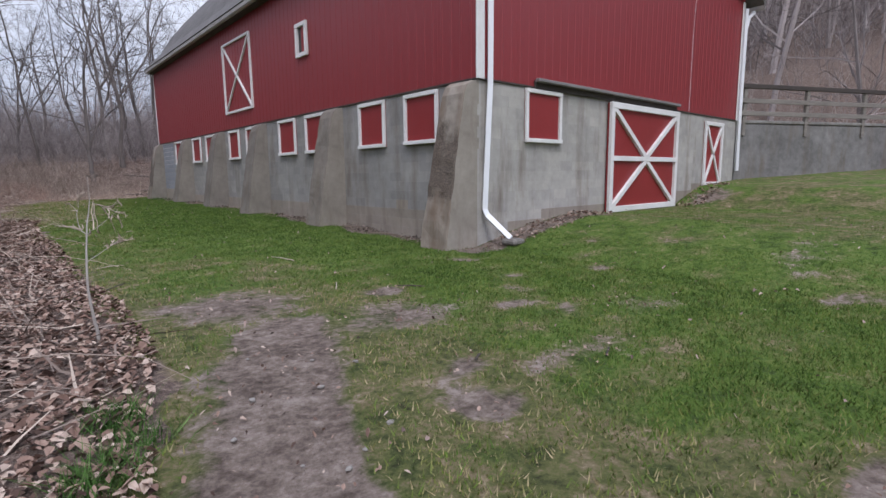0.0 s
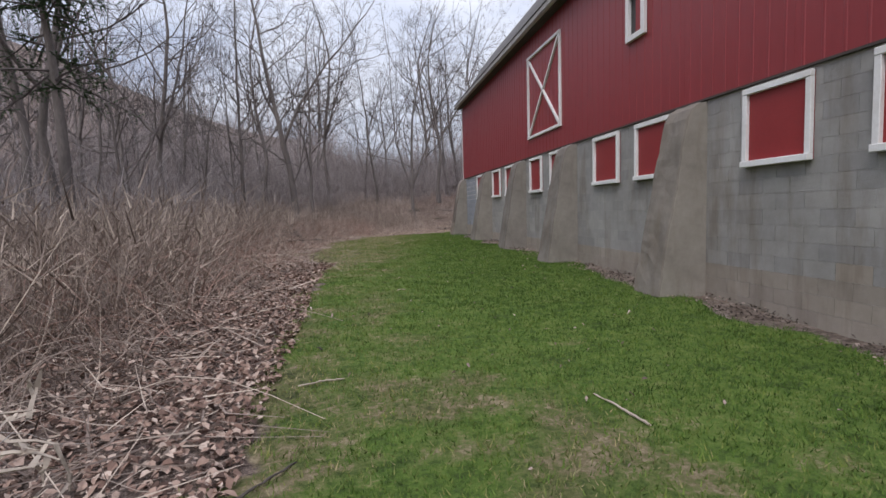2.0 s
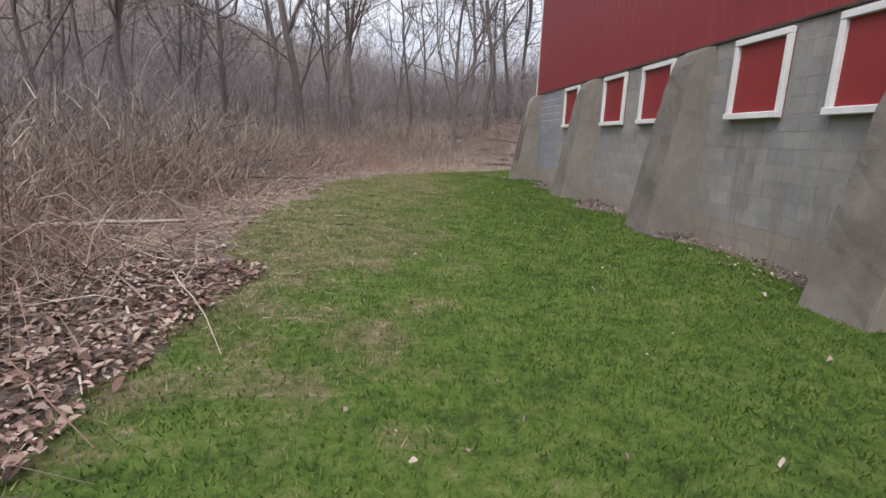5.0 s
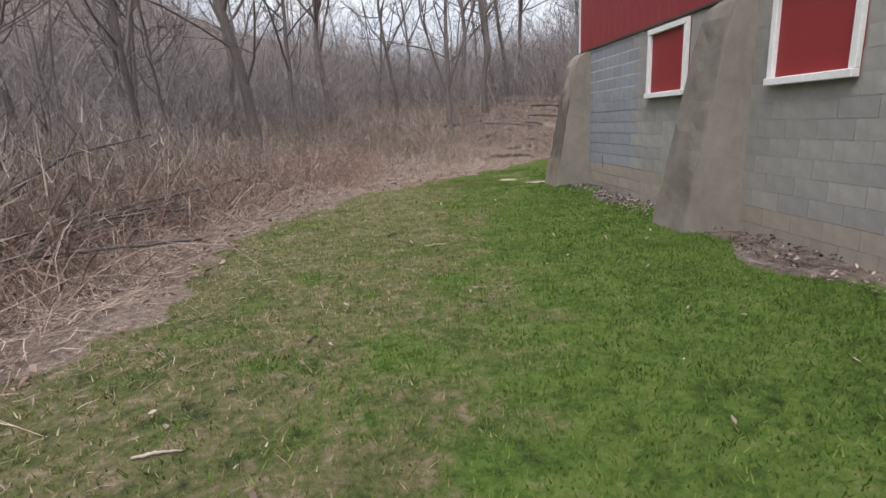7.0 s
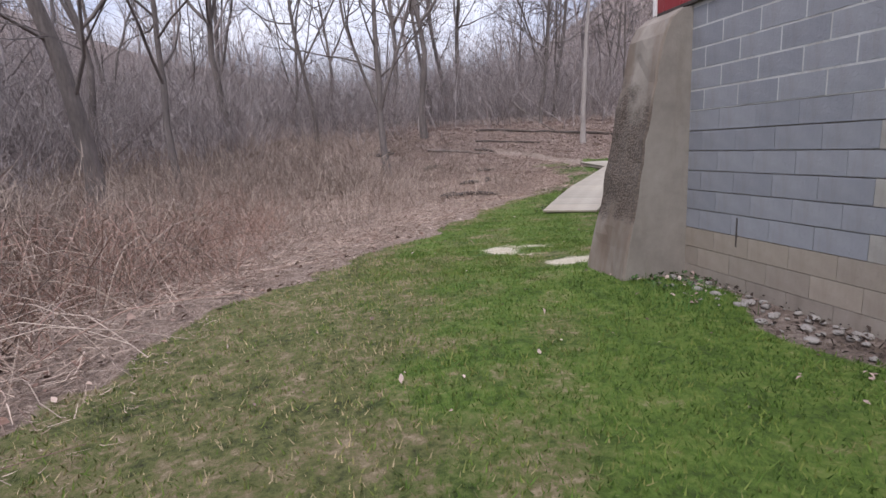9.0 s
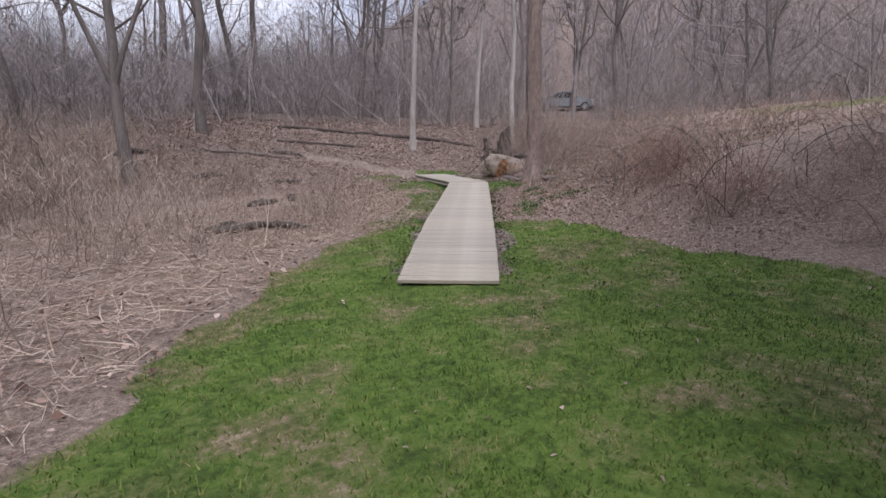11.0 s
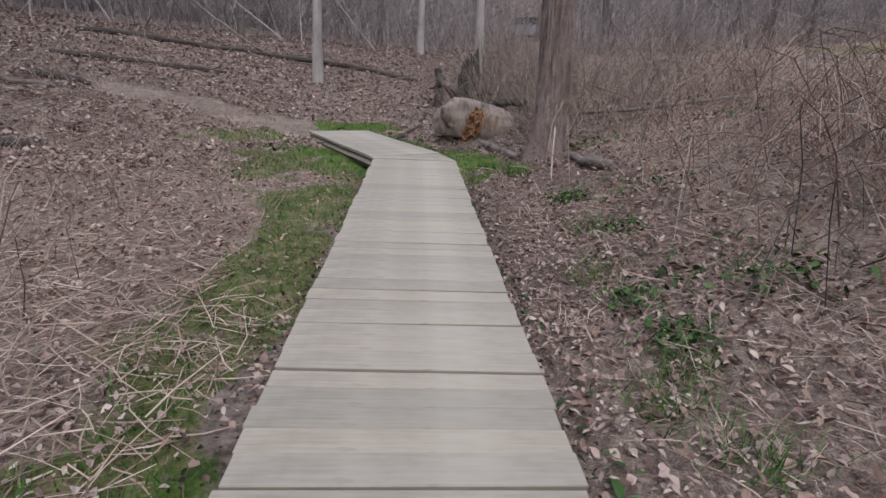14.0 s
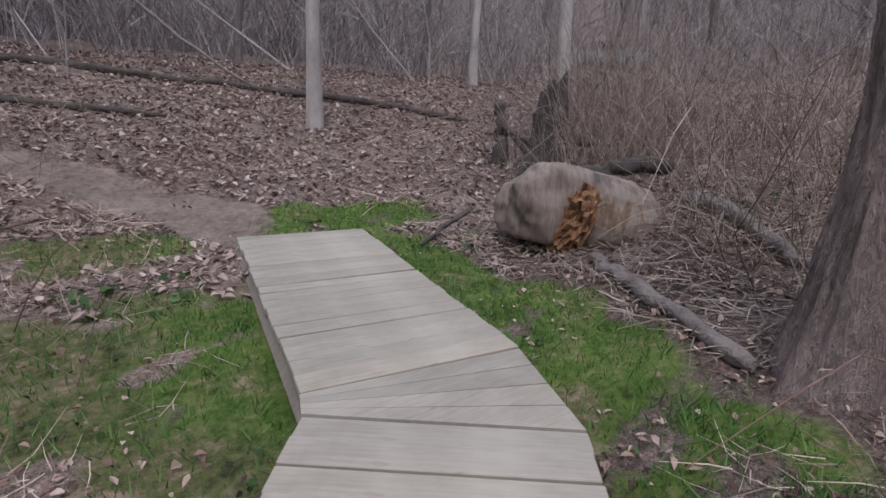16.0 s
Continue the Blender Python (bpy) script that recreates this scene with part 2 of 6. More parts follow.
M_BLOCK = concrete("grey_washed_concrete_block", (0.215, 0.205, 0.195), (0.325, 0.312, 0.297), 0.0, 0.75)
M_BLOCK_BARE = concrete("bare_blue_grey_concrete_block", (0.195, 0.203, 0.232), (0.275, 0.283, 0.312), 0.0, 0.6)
# gable blocks: the washed block's colours, about a third brighter
M_BLOCK_GABLE = concrete("pale_gable_block", (0.285, 0.272, 0.255), (0.43, 0.412, 0.385), 0.0, 0.6)
M_BLOCK_STAIN = concrete("soil_splashed_concrete_block", (0.235, 0.20, 0.165), (0.335, 0.29, 0.245), 0.0, 0.5)
M_MORTAR = concrete("pale_mortar", (0.40, 0.40, 0.405), (0.54, 0.54, 0.545), 0.0, 0.3)
M_BUTTRESS = concrete("cast_concrete_with_exposed_pebbles", (0.19, 0.165, 0.14), (0.32, 0.285, 0.245), 1.0)
M_BUTTRESS_STAIN = concrete("dark_stained_cast_concrete", (0.115, 0.098, 0.083), (0.225, 0.198, 0.17), 0.0, 1.2)
M_OLDWALL = concrete("old_stained_concrete", (0.11, 0.105, 0.10), (0.28, 0.27, 0.26))
M_BUTTRESS_SIDE = concrete("smooth_cast_concrete", (0.19, 0.168, 0.145), (0.31, 0.28, 0.245))


def board_mat():
    m, nt, p = base_mat("sun_bleached_decking", 0.8)
    grain = noise_of(nt, 5, 6, 0.7, (1, 14, 14))
    blot = noise_of(nt, 2.2, 4)
    knot = noise_of(nt, 9, 2, 0.5, (0.6, 1.6, 1.6))
    r = nt.nodes.new("ShaderNodeObjectInfo").outputs["Random"]
    f = math_of(nt, "ADD", math_of(nt, "MULTIPLY", grain, 0.38), math_of(nt, "MULTIPLY", blot, 0.62))
    c = ramp_of(nt, f, ((0.3, (0.205, 0.178, 0.142)), (0.5, (0.308, 0.273, 0.222)), (0.7, (0.385, 0.347, 0.287))))
    c = mix_of(nt, 1.0, c, ramp_of(nt, r, ((0.0, (0.86, 0.87, 0.86)), (0.5, (1, 1, 1)), (1.0, (1.06, 1.04, 1.0)))), "MULTIPLY")
    c = mix_of(nt, ramp_of(nt, knot, ((0.70, (0, 0, 0)), (0.78, (0.7, 0.7, 0.7)))), c, (0.2, 0.155, 0.115))
    nt.links.new(c, p.inputs["Base Color"])
    nt.links.new(bump_of(nt, grain, 0.3, 0.004), p.inputs["Normal"])
    return m


M_BOARD = board_mat()
M_STRINGER = simple("damp_treated_timber", (0.11, 0.095, 0.075), (0.22, 0.19, 0.15), 3, 0.85, (1, 1, 1), 0.3, 0.01)


def rock_mat():
    m, nt, p = base_mat("split_rotten_trunk_wood", 0.9)
    a, b, f = noise_of(nt, 1.6, 4, 0.5), noise_of(nt, 3.5, 5, 0.6, (3.5, 1, 1)), noise_of(nt, 40, 4, 0.7, (4, 1, 1))
    c = ramp_of(nt, math_of(nt, "ADD", math_of(nt, "MULTIPLY", a, 0.5), math_of(nt, "MULTIPLY", b, 0.5)), ((0.36, (0.07, 0.055, 0.045)), (0.45, (0.19, 0.145, 0.115)), (0.55, (0.29, 0.235, 0.195)), (0.60, (0.21, 0.14, 0.09)), (0.68, (0.12, 0.085, 0.065))))
    nt.links.new(c, p.inputs["Base Color"])
    nt.links.new(bump_of(nt, f, 0.7, 0.02), p.inputs["Normal"])
    return m


M_SPLIT = rock_mat()
M_HEART = simple("orange_rotted_heartwood", (0.10, 0.05, 0.028), (0.40, 0.21, 0.095), 4, 0.9, (3, 3, 0.6), 0.7, 0.02, 26)


def ground_mat():
    m, nt, p = base_mat("lawn_soil_and_leaf_litter", 0.95, 0, 0.2)

    def attr(n):
        a = nt.nodes.new("ShaderNodeAttribute")
        a.attribute_name = n
        return a.outputs["Fac"]

    big, mid, fine, grit = noise_of(nt, 0.45, 4), noise_of(nt, 2.6, 5, 0.65), noise_of(nt, 22, 5, 0.75), noise_of(nt, 90, 4, 0.8)
    clump = noise_of(nt, 9, 4, 0.7)
    f = math_of(nt, "ADD", math_of(nt, "ADD", math_of(nt, "MULTIPLY", mid, 0.3), math_of(nt, "MULTIPLY", clump, 0.35)), math_of(nt, "MULTIPLY", fine, 0.35))
    f = math_of(nt, "ADD", math_of(nt, "MULTIPLY", math_of(nt, "SUBTRACT", f, 0.5), 1.55), 0.5)
    lush = ramp_of(nt, f, ((0.28, (0.03, 0.046, 0.012)), (0.41, (0.063, 0.104, 0.02)), (0.50, (0.095, 0.156, 0.027)), (0.60, (0.145, 0.186, 0.046)), (0.70, (0.22, 0.22, 0.10))))
    worn = ramp_of(nt, f, ((0.32, (0.035, 0.032, 0.018)), (0.43, (0.085, 0.098, 0.034)), (0.50, (0.13, 0.135, 0.05)), (0.57, (0.185, 0.152, 0.085)), (0.68, (0.33, 0.265, 0.175))))
    soil = ramp_of(nt, f, ((0.32, (0.055, 0.041, 0.033)), (0.46, (0.15, 0.115, 0.095)), (0.56, (0.235, 0.187, 0.158)), (0.68, (0.35, 0.295, 0.255))))
    litter = ramp_of(nt, math_of(nt, "ADD", math_of(nt, "MULTIPLY", fine, 0.5), math_of(nt, "MULTIPLY", grit, 0.5)), ((0.36, (0.04, 0.030, 0.025)), (0.5, (0.15, 0.11, 0.092)), (0.66, (0.42, 0.325, 0.27))))
    trail = ramp_of(nt, f, ((0.3, (0.11, 0.083, 0.066)), (0.7, (0.34, 0.27, 0.22))))
    saw = ramp_of(nt, fine, ((0.3, (0.40, 0.34, 0.24)), (0.7, (0.66, 0.60, 0.48))))
    edge = lambda a, lo, hi: ramp_of(nt, math_of(nt, "ADD", a, math_of(nt, "MULTIPLY", math_of(nt, "SUBTRACT", math_of(nt, "ADD", math_of(nt, "MULTIPLY", f, 0.55), math_of(nt, "MULTIPLY", mid, 0.45)), 0.5), 1.5)), ((lo, (0, 0, 0)), (hi, (1, 1, 1))))
    straw = ramp_of(nt, math_of(nt, "ADD", math_of(nt, "MULTIPLY", fine, 0.5), math_of(nt, "MULTIPLY", grit, 0.5)), ((0.36, (0.05, 0.037, 0.03)), (0.5, (0.235, 0.175, 0.14)), (0.64, (0.50, 0.40, 0.32))))
    litter = mix_of(nt, edge(attr("straw"), 0.35, 0.65), litter, straw)
    grass = mix_of(nt, edge(attr("worn"), 0.35, 0.75), lush, worn)
    grass = mix_of(nt, edge(attr("dirt"), 0.4, 0.62), grass, soil)
    c = mix_of(nt, edge(attr("lawn"), 0.4, 0.6), litter, grass)
    c = mix_of(nt, edge(attr("trail"), 0.4, 0.6), c, trail)
    c = mix_of(nt, edge(attr("saw"), 0.40, 0.62), c, saw)
    nt.links.new(c, p.inputs["Base Color"])
    nt.links.new(bump_of(nt, math_of(nt, "ADD", fine, math_of(nt, "MULTIPLY", grit, 0.6)), 0.9, 0.03), p.inputs["Normal"])
    return m


M_GROUND = ground_mat()


# ---- mesh helpers ----
def fast_mesh(name, v, f, mat, smooth=False):
    v, f = np.asarray(v, np.float32), np.asarray(f, np.int32)
    me = bpy.data.meshes.new(name)
    if f.shape[1] == 4 and (f[:, 2] == f[:, 3]).any():
        tri = f[:, 2] == f[:, 3]
        loops = np.concatenate([f[~tri].ravel(), f[tri, :3].ravel()])
        total = np.concatenate([np.full((~tri).sum(), 4), np.full(tri.sum(), 3)]).astype(np.int32)
    else:
        loops, total = f.ravel(), np.full(len(f), f.shape[1], np.int32)
    me.vertices.add(len(v))
    me.vertices.foreach_set("co", v.ravel())
    me.loops.add(len(loops))
    me.loops.foreach_set("vertex_index", loops.astype(np.int32))
    me.polygons.add(len(f))
    me.polygons.foreach_set("loop_start", np.concatenate([[0], np.cumsum(total)[:-1]]).astype(np.int32))
    me.polygons.foreach_set("loop_total", total)
    me.polygons.foreach_set("use_smooth", np.full(len(f), smooth))
    me.update(calc_edges=True)
    me.materials.append(mat)
    return me


def link(name, me, parent=None, label=""):
    ob = new(name, me)
    if parent:
        ob.parent = parent
    return tagged(ob, label)


def part(name, bm, mat, parent, label=""):
    """One bmesh as one mesh object under a thing or a part, in its coordinates."""
    me = bpy.data.meshes.new(name)
    bm.to_mesh(me)
    bm.free()
    me.materials.append(mat)
    return link(name, me, parent, label)


def thing(name, m, label, category, group="", kind=""):
    ob = new(name)
    ob.empty_display_size = 0.1
    ob.matrix_world = m
    return tagged(ob, label, category, group, kind)


def box_bm(lo, hi, bevel=0.006, m=None):
    bm = bmesh.new()
    bmesh.ops.create_cube(bm, size=1)
    for v in bm.verts:
        v.co = Vector([lo[i] + (v.co[i] + 0.5) * (hi[i] - lo[i]) for i in range(3)])
    if bevel:
        bmesh.ops.bevel(bm, geom=bm.edges[:], offset=bevel, segments=1, affect="EDGES")
    if m:
        bmesh.ops.transform(bm, matrix=m, verts=bm.verts[:])
    return bm


def prism_bm(profile, axis, a, b, bevel=0.0):
    """A profile (two coordinates of the plane across the axis) drawn out from a to b along it."""
    bm = bmesh.new()
    put = {"x": lambda p, d: (d, p[0], p[1]), "y": lambda p, d: (p[0], d, p[1]), "z": lambda p, d: (p[0], p[1], d)}[axis]
    n = len(profile)
    one, two = ([bm.verts.new(put(p, d)) for p in profile] for d in (a, b))
    bm.faces.new(one)
    bm.faces.new(two[::-1])
    for i in range(n):
        bm.faces.new((one[i], two[i], two[(i + 1) % n], one[(i + 1) % n]))
    bmesh.ops.recalc_face_normals(bm, faces=bm.faces[:])
    if bevel:
        bmesh.ops.bevel(bm, geom=bm.edges[:], offset=bevel, segments=2, affect="EDGES")
    return bm


def tubes(P, R, sides):
    """Tapered tubes along many paths at once. P: paths x points x 3, R: paths x points. Returns points and quads."""
    P, R = np.asarray(P, float), np.asarray(R, float)
    m, n, _ = P.shape
    d = np.gradient(P, axis=1)
    d /= np.linalg.norm(d, axis=2, keepdims=True) + 1e-9
    ref = np.where(np.abs(d[:, :1, 2:3]) > 0.8, np.array([1.0, 0.13, 0]), np.array([0.1, 0.1, 1.0]))
    u = np.cross(d, np.broadcast_to(ref, d.shape))
    u /= np.linalg.norm(u, axis=2, keepdims=True) + 1e-9
    w = np.cross(d, u)
    a = np.arange(sides) * 2 * np.pi / sides
    ring = u[:, :, None] * np.cos(a)[None, None, :, None] + w[:, :, None] * np.sin(a)[None, None, :, None]
    v = (P[:, :, None] + ring * R[:, :, None, None]).reshape(-1, 3)
    i, j, k = np.meshgrid(np.arange(m), np.arange(n - 1), np.arange(sides), indexing="ij")
    b = (i * n + j) * sides
    k2 = (k + 1) % sides
    f = np.stack([b + k, b + k2, b + sides + k2, b + sides + k], -1).reshape(-1, 4)
    return v, f


def slivers(rng, s, d, length, width):
    """The finest twigs: one thin three-cornered shoot each."""
    side = np.cross(d, rng.normal(0, 1, d.shape))
    side *= (np.asarray(width) / 2 / (np.linalg.norm(side, axis=1) + 1e-9))[:, None]
    v = np.stack([s - side, s + side, s + d * np.asarray(length)[:, None]], 1).reshape(-1, 3)
    i = np.arange(len(v)).reshape(-1, 3)
    return v, np.concatenate([i, i[:, 2:]], 1)


def ribbons(rng, P, W):
    """Flat dry blades along many paths."""
    m, n, _ = P.shape
    d = P[:, -1] - P[:, 0]
    side = np.cross(d, rng.normal(0, 0.5, d.shape) + np.array([0, 0, 1.0]))
    side /= np.linalg.norm(side, axis=1, keepdims=True) + 1e-9
    off = side[:, None] * np.asarray(W)[:, :, None]
    v = np.stack([P - off, P + off], 2).reshape(-1, 3)
    i, j = np.meshgrid(np.arange(m), np.arange(n - 1), indexing="ij")
    b = (i * n + j) * 2
    return v, np.stack([b, b + 1, b + 3, b + 2], -1).reshape(-1, 4)


def joined(pieces):
    vs, fs, n = [], [], 0
    for v, f in pieces:
        vs.append(v)
        fs.append(f + n)
        n += len(v)
    return np.concatenate(vs), np.concatenate(fs)


# ---- the lie of the land ----
def smooth01(a, b, x):
    t = np.clip((np.asarray(x, float) - a) / (b - a), 0, 1)
    return t * t * (3 - 2 * t)


BW_A, BW_D = np.array([1.46, 24.47]), np.array([0.621, 0.784])


def ground_z(x, y):
    x, y = np.asarray(x, float), np.asarray(y, float)
    base = np.interp(y, [-30, -8, 2, 4, 9, 13, 20, 25, 29, 32, 34.5, 36, 37.5, 40, 41.5, 46, 55, 70, 100, 220, 900],
                     [-0.5, -0.3, -0.23, -0.15, -0.08, 0.0, 0.0, -0.14, -0.12, 0.08, 0.24, 0.55, 0.95, 1.6, 2.0, 2.7, 3.4, 4.6, 7, 16, 40])
    west = -0.12 * smooth01(-5.2, -7, x) + 0.05 * np.clip(-x - 26, 0, 200)
    east = np.interp(x, [0, 0.9, 2.3, 4, 6.8, 8.4, 10.6, 16, 26, 34, 160], [0, 0.2, 0.4, 0.34, 0.33, 0.8, 0.92, 1.2, 2.0, 5, 48]) * (1 - smooth01(12, 20, y))
    px, py = x - BW_A[0], y - BW_A[1]
    d, s = px * BW_D[1] - py * BW_D[0], px * BW_D[0] + py * BW_D[1]
    bank = np.interp(d, [0.6, 1.4, 3.2, 6, 11, 16, 30, 60], [0, 0.2, 0.85, 1.5, 2.5, 3.2, 4.0, 6.0])
    bank = bank * smooth01(1.5, 5.5, s + 0.25 * d) * (1 - 0.5 * smooth01(33, 42, y))
    far = 0.05 * np.clip(x - 45, 0, 200) * smooth01(12, 22, y)
    bear, dist = np.degrees(np.arctan2(x, y - 20)), np.hypot(x, y - 20)
    wood = 0.30 * np.clip(dist - 42, 0, 140) * smooth01(10, 42, bear) * (1 - smooth01(100, 130, bear))
    hill = np.clip(dist - 30, 0, 150) * (0.10 + 0.19 * smooth01(-8, -45, bear)) * smooth01(4, -10, bear) * smooth01(-150, -110, bear)
    rise = 0.10 * np.exp(-((s - 3.3) / 2.1) ** 2) * (1 - smooth01(0.8, 3.0, np.abs(d)))
    return base + west + east + bank + far + wood + hill + rise


def bumpy(x, y):
    return 0.05 * np.sin(1.7 * x + 0.6 * np.sin(1.3 * y)) * np.sin(1.45 * y + 0.8) + 0.025 * np.sin(4.3 * x + y) * np.sin(3.9 * y - 0.7 * x)


LAWN_Y = [-40, -6, -3.7, -1.9, -0.3, 1.1, 4, 6, 8.2, 9.4, 10.9, 12, 14.7, 16.6, 17.7, 19.1, 20.1, 20.7, 22.5, 25.4, 26.4, 27.1, 27.6, 28.1, 28.5]
LAWN_X = [-9, -5.8, -5.6, -5.2, -5.15, -5.25, -5.25, -5.35, -5.3, -5.15, -5.8, -5.85, -5.45, -5.6, -5.25, -4.55, -4.3, -3.7, -2.3, -0.2, 0.6, 1.5, 2.5, 3.4, 6.0]


def lawn_edge(y):
    return np.interp(y, LAWN_Y, LAWN_X)


def blob(x, y, cx, cy, rx, ry=None):
    return np.exp(-(((x - cx) / rx) ** 2 + ((y - cy) / (ry or rx)) ** 2))


def mottle(x, y, size, seed):
    """A smooth random field of about unit spread, with patches of the given size."""
    rg_ = np.random.RandomState(seed)
    out = 0.0
    for _ in range(9):
        a_, k_ = rg_.uniform(0, 6.283), rg_.uniform(0.6, 1.7) * 3.1 / size
        out = out + np.sin(k_ * (x * math.cos(a_) + y * math.sin(a_)) + rg_.uniform(0, 6.283))
    return out / 2.1


def cover(x, y):
    """How much lawn, wear, bare soil, trodden trail and sawdust there is at a place."""
    m1, m2 = mottle(x, y, 1.0, 1), mottle(x, y, 0.36, 2)
    spots = 0.62 * m1 + 0.6 * m2
    wob = 0.09 * mottle(x, y, 0.9, 3) + 0.07 * m2
    lawn = smooth01(-0.22, 0.22, x - lawn_edge(y) + wob)
    right = np.interp(y, [-3, 19, 19.5, 24, 25, 26, 26.7, 28.2], [16, 13, 5.6, 4.8, 4.65, 4.75, 4.3, 4.1])
    lawn = lawn * smooth01(-0.25, 0.25, right - x + wob)
    px, py = x - BW_A[0], y - BW_A[1]
    d, s = px * BW_D[1] - py * BW_D[0], px * BW_D[0] + py * BW_D[1]
    strip = smooth01(-1.85, -1.1, d + 0.15 * m1) * (1 - smooth01(-0.75, -0.55, d)) * smooth01(2.5, 3.5, s) * (1 - smooth01(7.0, 8.5, s)) * (0.8 + 0.12 * m2)
    patch = (1 + 0.35 * m2 + 0.25 * m1) * np.maximum.reduce([blob(x, y, 6.2, 32.7, 0.9, 1.1), blob(x, y, 5.5, 31.2, 0.7), blob(x, y, 8.35, 32.9, 0.55, 1.5), blob(x, y, 8.1, 31.6, 0.5), 0.9 * blob(x, y, 7.95, 30.95, 0.42, 0.45), blob(x, y, 8.2, 34.9, 1.2, 0.4), blob(x, y, 6.0, 34.7, 0.8, 0.35)])
    lawn = np.maximum(lawn, np.maximum(strip, np.minimum(1, 1.25 * patch)))
    field = smooth01(10.2, 11.4, d + 0.4 * m1) * smooth01(3, 7, s) * (1 - smooth01(24, 28, d)) * (1 - smooth01(18, 22, s))
    lawn = np.maximum(lawn, field * 0.8)
    cx = -6.35 + 0.5 * (y + 6.5)
    track = (0.25 + 0.75 * smooth01(0.62, 0.05, np.abs(x - cx) + 0.07 * m1 + 0.05 * m2)) * smooth01(0.75, 0.45, np.abs(x - cx) + 0.12 * m1) * (1 - smooth01(-2.7, -1.7, y + 0.25 * m1))
    wall = smooth01(-0.55, -0.18, x + 0.16 * m1) * smooth01(0.2, -0.05, x) * (y > 0.2) * (y < 20)
    wall = np.maximum(wall, smooth01(-0.75, -0.4, y) * smooth01(0.15, -0.1, y) * (x > -0.6) * (x < 3.4) * 0.8)
    wall = np.maximum(wall, 0.8 * blob(x, y, 7.6, -0.6, 0.9, 0.5))
    bw = (1 - smooth01(0.54, 0.76, np.abs(d) + 0.08 * m1)) * smooth01(0.2, 0.7, s) * (1 - smooth01(9, 9.6, s)) * 0.72
    dirt = np.maximum.reduce([track, wall, bw, 0.72 * blob(x, y, -4.3, -1.2, 0.75, 0.9), 0.66 * blob(x, y, -3.4, -2.4, 0.9, 0.6), 0.5 * blob(x, y, -1.5, -3.6, 0.9, 0.5), 0.5 * blob(x, y, -3.0, -4.0, 0.9, 0.4), 0.45 * blob(x, y, 1.2, -4.2, 1.6, 0.5)])
    start = smooth01(0.6, -1.2, y) * smooth01(4.0, -2.5, x)
    dirt = np.maximum(dirt, (0.2 + 0.8 * start) * smooth01(0.45, 1.9, spots) * 0.72)
    mid = -4.1 + 0.02 * y
    worn = 0.56 * np.exp(-((x - mid) / 1.35) ** 2) * (1 - smooth01(21, 24, y)) + 0.18 * smooth01(1.5, -2.5, y) + 0.16 * smooth01(6, 10, y) + 0.35 * smooth01(1, 4, x) * (y < 0) + 0.2 * blob(x, y, 3.4, 24.6, 1.4, 1.6)
    worn = worn + 0.45 * smooth01(0.7, 0.0, x - lawn_edge(y))
    worn = worn + 0.95 * blob(x, y, -5.2, 10.7, 0.95, 1.7) + 0.4 * blob(x, y, -5.2, 14.5, 0.5, 1.5)
    worn = worn + 0.2 * spots + 0.12 * smooth01(3, -2, y) + 0.17 * smooth01(11, 16, y) + 0.16 * smooth01(15, 18, y) * (1 - smooth01(20.5, 22.5, y)) - 0.1 * smooth01(3, 5, y) * (1 - smooth01(12, 15, y))
    worn = worn - 0.36 * smooth01(-3.9, -0.9, x + 0.55 * m1 + 0.25 * m2) * smooth01(1.5, 4, y) * (1 - smooth01(19, 21, y)) * (x < 0.5) - 0.22 * smooth01(0, 3, y) * (1 - smooth01(9, 12, y)) * smooth01(-4.6, -3.6, x)
    worn = np.where(field > 0.3, 1.0, worn)
    # trodden trail that leaves the end of the boardwalk
    tx, ty = x - 7.45, y - 34.55
    along, off = -tx * 0.66 + ty * 0.75, tx * 0.75 + ty * 0.66
    trail = 0.75 * smooth01(0.55, 0.15, np.abs(off - 0.12 * np.sin(along)) + 0.08 * m1) * smooth01(-0.2, 0.3, along) * (1 - smooth01(3.4, 5.4, along))
    saw = (1 + 0.4 * m2) * np.maximum(0.66 * blob(x, y, -1.03, 21.4, 0.62, 0.42), np.minimum(0.74, 0.9 * blob(x, y, -0.5, 20.2, 0.42, 0.55)))
    return lawn, worn, dirt, trail, saw


def axis_coords(lo, hi, step, far, ratio=1.22):
    core = list(np.arange(lo, hi + step / 2, step))
    d, a, b = step, [], []
    x = core[-1]
    while x < far:
        d *= ratio
        x += d
        a.append(x)
    d, x = step, core[0]
    while x > -far:
        d *= ratio
        x -= d
        b.append(x)
    return np.array(b[::-1] + core + a)


gx, gy = axis_coords(-9, 13, 0.11, 900), axis_coords(-7.5, 41, 0.11, 900)
GX, GY = np.meshgrid(gx, gy, indexing="ij")
g_lawn, g_worn, g_dirt, g_trail, g_saw = cover(GX, GY)
near = ((GX > -20) & (GX < 30) & (GY > -12) & (GY < 60)).astype(float)
GZ = ground_z(GX, GY) + near * bumpy(GX, GY) * (1 - 0.75 * np.clip(g_lawn, 0, 1)) - 0.015 * g_dirt
rough = np.random.RandomState(3).normal(0, 1, GX.shape)
GZ += near * rough * (0.004 + 0.009 * (1 - np.clip(g_lawn, 0, 1)))
nx, ny = GX.shape
idx = np.arange(nx * ny).reshape(nx, ny)
gf = np.stack([idx[:-1, :-1], idx[1:, :-1], idx[1:, 1:], idx[:-1, 1:]], -1).reshape(-1, 4)
g_me = fast_mesh("ground", np.stack([GX, GY, GZ], -1).reshape(-1, 3), gf, M_GROUND, True)
